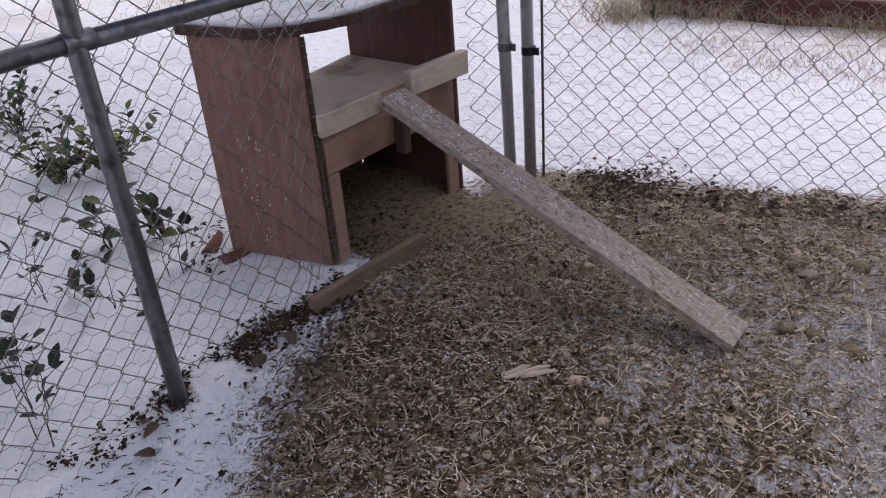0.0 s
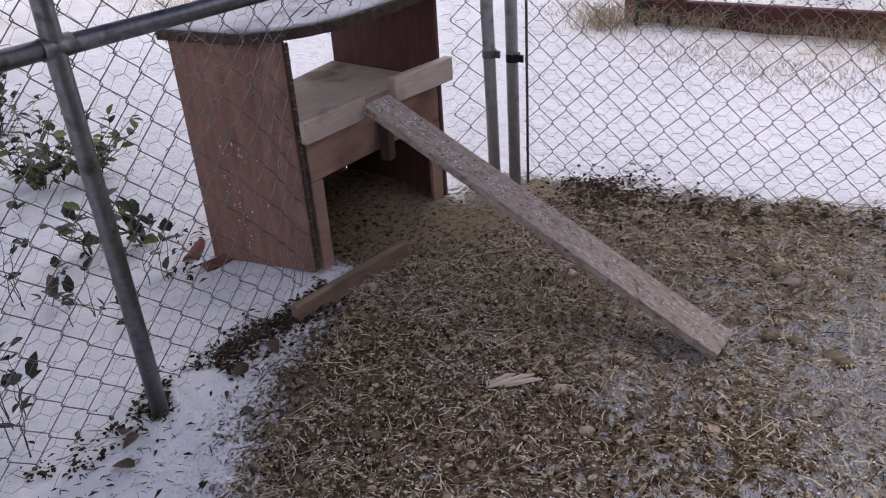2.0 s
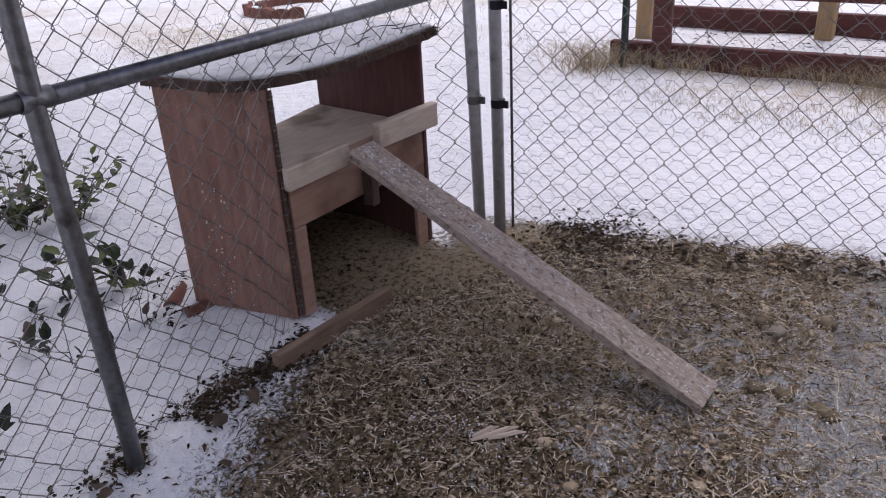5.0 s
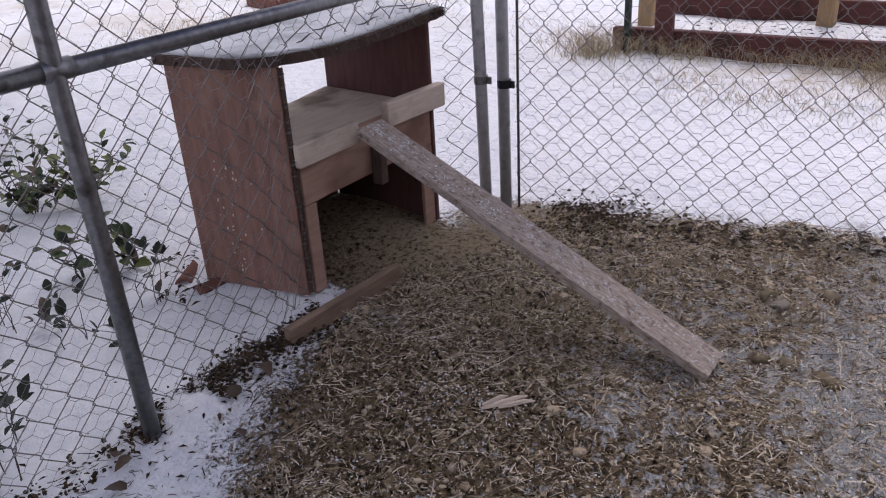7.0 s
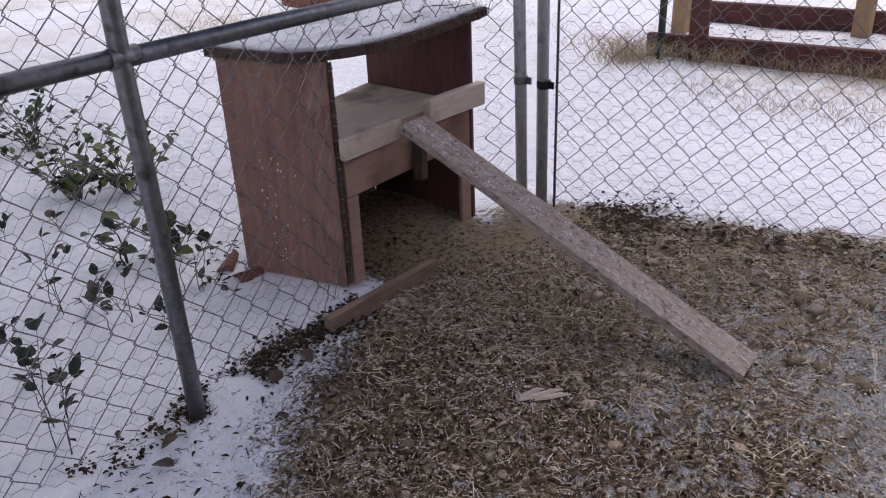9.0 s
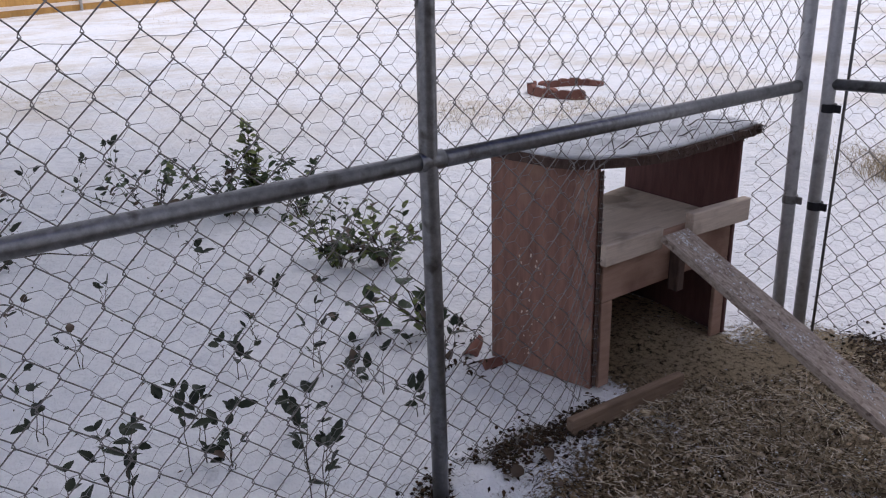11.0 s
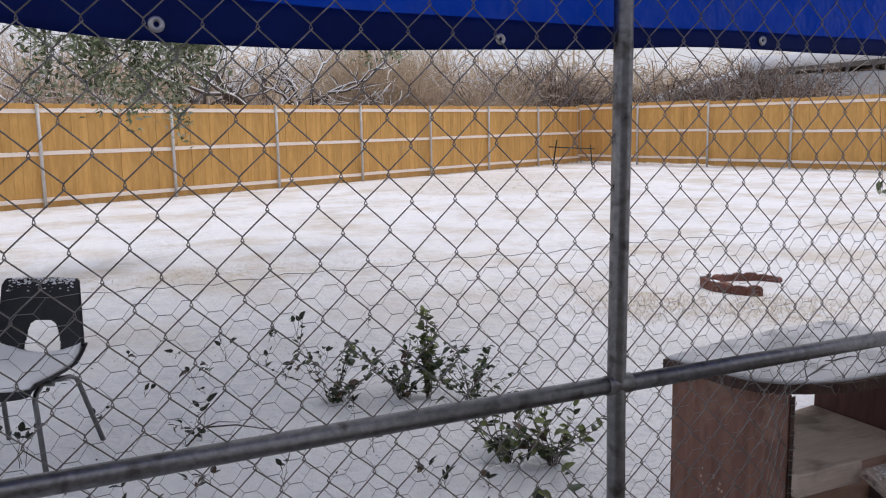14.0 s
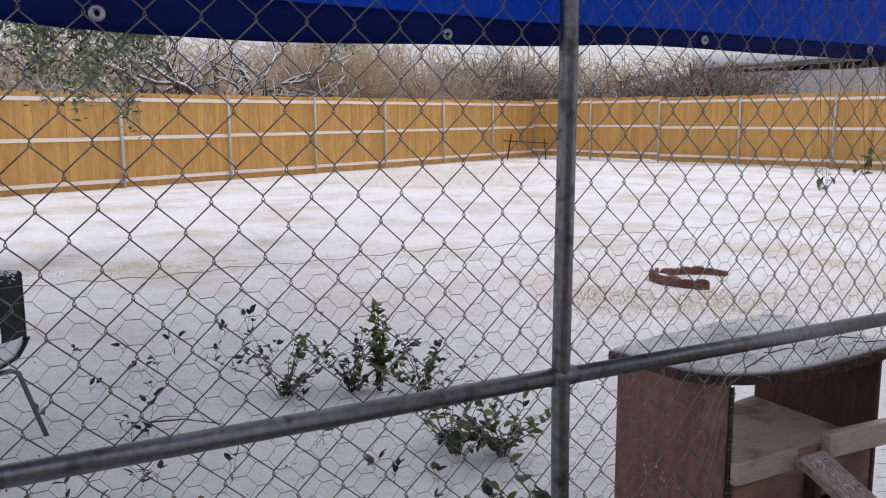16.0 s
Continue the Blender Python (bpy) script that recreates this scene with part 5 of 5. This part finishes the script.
def brush(name, x0, y0, x1, y1, depth, n, h, mat, label, seed, arch=0.5, thick=1.0):
    """A tangle of arching twigs along a line."""
    r = random.Random(seed)
    g = Geo()
    a, b = Vector((x0, y0, 0)), Vector((x1, y1, 0))
    for _ in range(n):
        p = a.lerp(b, r.random()) + Vector((r.gauss(0, depth), r.gauss(0, depth), 0))
        top = h * (0.72 + 0.5 * nz(p.x * 0.5, p.y * 0.5, seed)) * r.uniform(0.4, 1.1)
        ang = r.uniform(0, 6.28)
        out = top * arch * r.uniform(0.1, 1.0)
        c, s_ = math.cos(ang), math.sin(ang)
        k = r.uniform(0.6, 1.0)
        rad = r.uniform(0.004, 0.011) * (thick if h < 7 else 6)
        pts = [p, p + Vector((0.25 * out * c + r.gauss(0, 0.10), 0.25 * out * s_ + r.gauss(0, 0.10), 0.50 * top)), p + Vector((0.6 * out * c + r.gauss(0, 0.16), 0.6 * out * s_ + r.gauss(0, 0.16), 0.88 * top)), p + Vector((out * c, out * s_, top * k))]
        g.tube(pts, [rad, rad * 0.8, rad * 0.6, rad * 0.3], 3, False)
        for q in range(4):
            e = pts[1].lerp(pts[3], r.uniform(0, 0.9))
            g.tube([e, e + Vector((r.gauss(0, 0.30), r.gauss(0, 0.30), r.uniform(-0.15, 0.3)))], [rad * 0.55, rad * 0.25], 3, False)
    ob = part(name, g, mat)
    return tagged(ob, label, "brush", kind="stuff")


brush("brush", -6, 15.5, 3, 19.5, 0.8, 1100, 3.6, M_TWIG, "grey-brown winter brush behind the fence", 1, 0.9, 1.5)
brush("brush", 3, 19.0, 14, 24.0, 0.8, 1100, 3.4, M_TWIG, "grey-brown winter brush behind the fence", 2, 1.0, 1.5)
brush("brush", 6.6, 21.2, 8.4, 22.2, 0.5, 3000, 4.6, M_TWIGP, "dense tan winter shrub behind the fence", 3, 0.6)
brush("brush", 10.0, 22.8, 13, 24.2, 0.6, 1800, 3.8, M_TWIGP, "dense tan winter shrub behind the fence", 4, 0.8)
brush("brush", 18.2, 21.0, 19.6, 17.0, 0.6, 1900, 3.5, M_TWIGD, "dark brown winter brush behind the fence", 5, 0.9, 2.0)
brush("brush", 19.0, 15.5, 20.0, 12.0, 0.6, 500, 3.6, M_TWIG, "grey-brown winter brush behind the fence", 6)
brush("brush", 13.4, 24.4, 17.0, 23.2, 0.5, 2300, 3.5, M_TWIGD, "dark tangled winter shrub behind the fence corner", 8, 1.0, 2.0)
brush("far_woods", -30, 38, 40, 52, 3.0, 5200, 7.5, M_TWIGP, "distant woods with haze put into their pale tan", 7, 1.1)
brush("far_woods", 40, 52, 85, 34, 3.0, 5200, 7.5, M_TWIGP, "woods behind the houses with haze put into their pale tan", 17, 1.1)

# ---- neighbouring houses ----
M_SIDING = material("blue_grey_siding", (0.30, 0.34, 0.39), (0.40, 0.44, 0.49), 3, 0.8, 0.2, 0, (0.3, 0.3, 8), 12)
M_SIDINGW = material("pale_grey_siding", (0.38, 0.42, 0.46), (0.48, 0.52, 0.55), 3, 0.8, 0.2, 0, (0.3, 0.3, 8), 12)
M_FASCIA = material("dark_fascia", (0.10, 0.09, 0.085), (0.16, 0.15, 0.14), 5, 0.8, 0.2)


def house(x, y, w, d, eave, ridge, rz, siding, label, lean=False):
    t = thing("house", (x, y, -0.05), label, "house", "neighbouring houses", rz=rz)
    g = Geo()
    g.box((0, 0, eave / 2), (w, d, eave), 0.02)
    part("wall", g, siding, t)
    over = 0.35
    for sx in ((-1, 1) if not lean else (-1,)):
        g = Geo()
        x0, x1 = sx * (w / 2 + over), (0.0 if not lean else w / 2 + over)
        dz = (ridge - eave) * over / (w / 2)
        g.slab(lambda u, v: (x0 + (x1 - x0) * u, (v - 0.5) * (d + 0.6), eave - dz + (ridge - eave + dz) * u + 0.16), lambda u, v: (x0 + (x1 - x0) * u, (v - 0.5) * (d + 0.6), eave - dz + (ridge - eave + dz) * u), 6, 6)
        roof_part = part("roof", g, M_FASCIA, t)
        g = Geo()
        g.slab(lambda u, v: (x0 + (x1 - x0) * (0.01 + 0.98 * u), (v - 0.5) * (d + 0.56), eave - dz + (ridge - eave + dz) * (0.01 + 0.98 * u) + 0.62 + 0.05 * nz(u * 5, v * 5)), lambda u, v: (x0 + (x1 - x0) * (0.01 + 0.98 * u), (v - 0.5) * (d + 0.56), eave - dz + (ridge - eave + dz) * (0.01 + 0.98 * u) + 0.162), 8, 8)
        part("roof_snow", g, M_SNOW, roof_part, "snow on the roof", True)
    if not lean:
        g = Geo()
        for y0 in (-d / 2 + 0.01, d / 2 - 0.13):
            k = len(g.v)
            g.v += [(-w / 2, y0, eave), (w / 2, y0, eave), (0, y0, ridge), (-w / 2, y0 + 0.12, eave), (w / 2, y0 + 0.12, eave), (0, y0 + 0.12, ridge)]
            g.f += [(k, k + 1, k + 2), (k + 5, k + 4, k + 3), (k, k + 3, k + 4, k + 1), (k + 1, k + 4, k + 5, k + 2), (k + 2, k + 5, k + 3, k)]
        part("gable", g, siding, t)
    return t


house(35.8, 32.1, 15, 7, 2.2, 4.3, -38, M_SIDING, "low blue-grey house with a snowy gable roof")
house(26.0, 20.2, 7.5, 5, 2.9, 3.3, -51, M_SIDINGW, "pale grey house with a nearly flat snowy roof", True)

# ---- evergreen oak over the pen: visible hanging sprays, unseen top added for shade ----
M_OAKLEAF = island_material("oak_leaves", [(0.035, 0.052, 0.026), (0.060, 0.085, 0.038), (0.095, 0.125, 0.058), (0.13, 0.145, 0.08)], 0.6)
oak = thing("oak_tree", (-3.2, -4.2, -0.1), "evergreen oak with drooping sprays, its unseen trunk and crown added for shade", "tree")
OAK = Vector((-3.2, -4.2, -0.1))
g = Geo()
g.tube([(0, 0, -0.2), (0.02, 0, 0.5), (0.1, 0.1, 1.8), (0.3, 0.4, 3.2), (0.6, 0.9, 4.6)], [0.34, 0.27, 0.23, 0.20, 0.13], 12)
part("trunk", g, M_BARK, oak, smooth=True)
limbs, tips = Geo(), []
r = random.Random(31)
for k in range(34):
    a = r.uniform(0, 6.28)
    reach = r.uniform(0.6, 5.2)
    base = Vector((0.3, 0.4, 3.2)).lerp(Vector((0.6, 0.9, 4.6)), r.random())
    end = Vector((4.1 + reach * math.cos(a), 6.9 + 0.85 * reach * math.sin(a), r.uniform(3.4, 6.4)))
    mid = base.lerp(end, 0.5) + Vector((0, 0, r.uniform(0.3, 1.0)))
    limbs.tube([base, base.lerp(mid, 0.5) + Vector((0, 0, 0.2)), mid, mid.lerp(end, 0.5), end], [0.10, 0.08, 0.06, 0.04, 0.015], 6)
    tips += [mid.lerp(end, q / 5) for q in range(6)]
# limbs that carry the low sprays
M_SPRAY = island_material("young_oak_leaves", [(0.07, 0.09, 0.05), (0.16, 0.195, 0.11), (0.28, 0.32, 0.20), (0.50, 0.52, 0.42)], 0.5)
SPRAYS = []
for end, drop in ((Vector((2.4, 10.9, 3.0)), 1.55), (Vector((2.8, 11.1, 3.0)), 1.65), (Vector((3.2, 11.2, 3.0)), 1.75), (Vector((3.5, 11.3, 3.0)), 1.4), (Vector((5.3, 11.2, 3.0)), 1.05), (Vector((5.76, 5.14, 2.9)), 1.5), (Vector((5.418, 5.371, 2.9)), 1.93), (Vector((5.69, 5.37, 2.9)), 1.86), (Vector((5.74, 5.30, 2.9)), 1.81)):
    base = Vector((0.5, 0.8, 4.3))
    mid = base.lerp(end, 0.55) + Vector((0, 0, 0.5))
    limbs.tube([base, mid, end], [0.09, 0.05, 0.012], 6)
    SPRAYS.append((end, drop))
part("limbs", limbs, M_BARK, oak, smooth=True)


def leaf_quad(g, p, size, r):
    q = Euler((r.uniform(-0.9, 0.9), r.uniform(-0.9, 0.9), r.uniform(0, 6.28))).to_matrix()
    g.add([p + q @ Vector(v) * size for v in ((-0.5, 0, 0), (-0.1, -0.19, 0.05), (0.5, 0, -0.06), (-0.1, 0.19, 0.05))], [(0, 1, 2), (0, 2, 3)])


# Unseen leaves, sparse over the pen, placed to shade the near snow.
g = Geo()
CROWN = 40000
for k in range(CROWN):
    c = tips[r.randrange(len(tips))]
    p = c + Vector((r.gauss(0, 0.75), r.gauss(0, 0.75), r.gauss(0, 0.42)))
    if p.z < 3.0 or (p.y < 4.6 and r.random() < 0.85):
        continue
    leaf_quad(g, p, r.uniform(0.09, 0.16), r)
part("crown", g, M_OAKLEAF, oak, "unseen evergreen leaves added to shade the yard")
g, gl = Geo(), Geo()
for end, drop in SPRAYS:
    far = end.y > 9
    for q in range(9 if far else 3):
        a = r.uniform(0, 6.28)
        wide = 0.55 if far else 0.22 if drop < 1.8 else 0.02
        tip = end + Vector((wide * r.uniform(0.1, 1) * math.cos(a), wide * r.uniform(0.1, 1) * math.sin(a), -drop * (r.uniform(0.55, 1.0) if drop < 1.8 else 1.0)))
        m1 = end.lerp(tip, 0.45) + Vector((0.1 * math.cos(a), 0.1 * math.sin(a), 0.0))
        g.tube([end, m1, tip], [0.006, 0.004, 0.0015] if far else [0.0012, 0.001, 0.0008], 4)
        for z in range(120 if far else 16 if drop < 1.8 else 3):
            t = r.uniform(0.25, 1.0) ** 0.8 if drop < 1.8 else r.uniform(0.95, 1.0)
            p = (end.lerp(m1, t / 0.45) if t < 0.45 else m1.lerp(tip, (t - 0.45) / 0.55)) + Vector((r.gauss(0, 0.06), r.gauss(0, 0.06), r.gauss(0, 0.05))) * (1 if far else 0.4)
            leaf_quad(gl, p, r.uniform(0.06, 0.10) if far else r.uniform(0.05, 0.08), r)
part("drooping_twig", g, M_STEM, oak, smooth=True)["kind"] = "stuff"
part("drooping_leaves", gl, M_SPRAY, oak, "sprays of small green leaves")["kind"] = "stuff"

# thin dark stake with a crossbar near the far corner of the yard
far_stake = thing("metal_stake", (12.5, 20.1, 0.0), "thin dark metal stake with a crossbar near the fence corner", "stake")
part("rod", pipe([(0, 0, -0.1), (0.12, -0.05, 0.78)], 0.022, 6), M_GREENPOST, far_stake)
part("crossbar", pipe([(-0.1, 0.05, 0.58), (1.0, -0.75, 0.50)], 0.016, 6), M_GREENPOST, far_stake)
part("leg", pipe([(0.95, -0.7, -0.1), (0.9, -0.68, 0.62)], 0.018, 6), M_GREENPOST, far_stake)
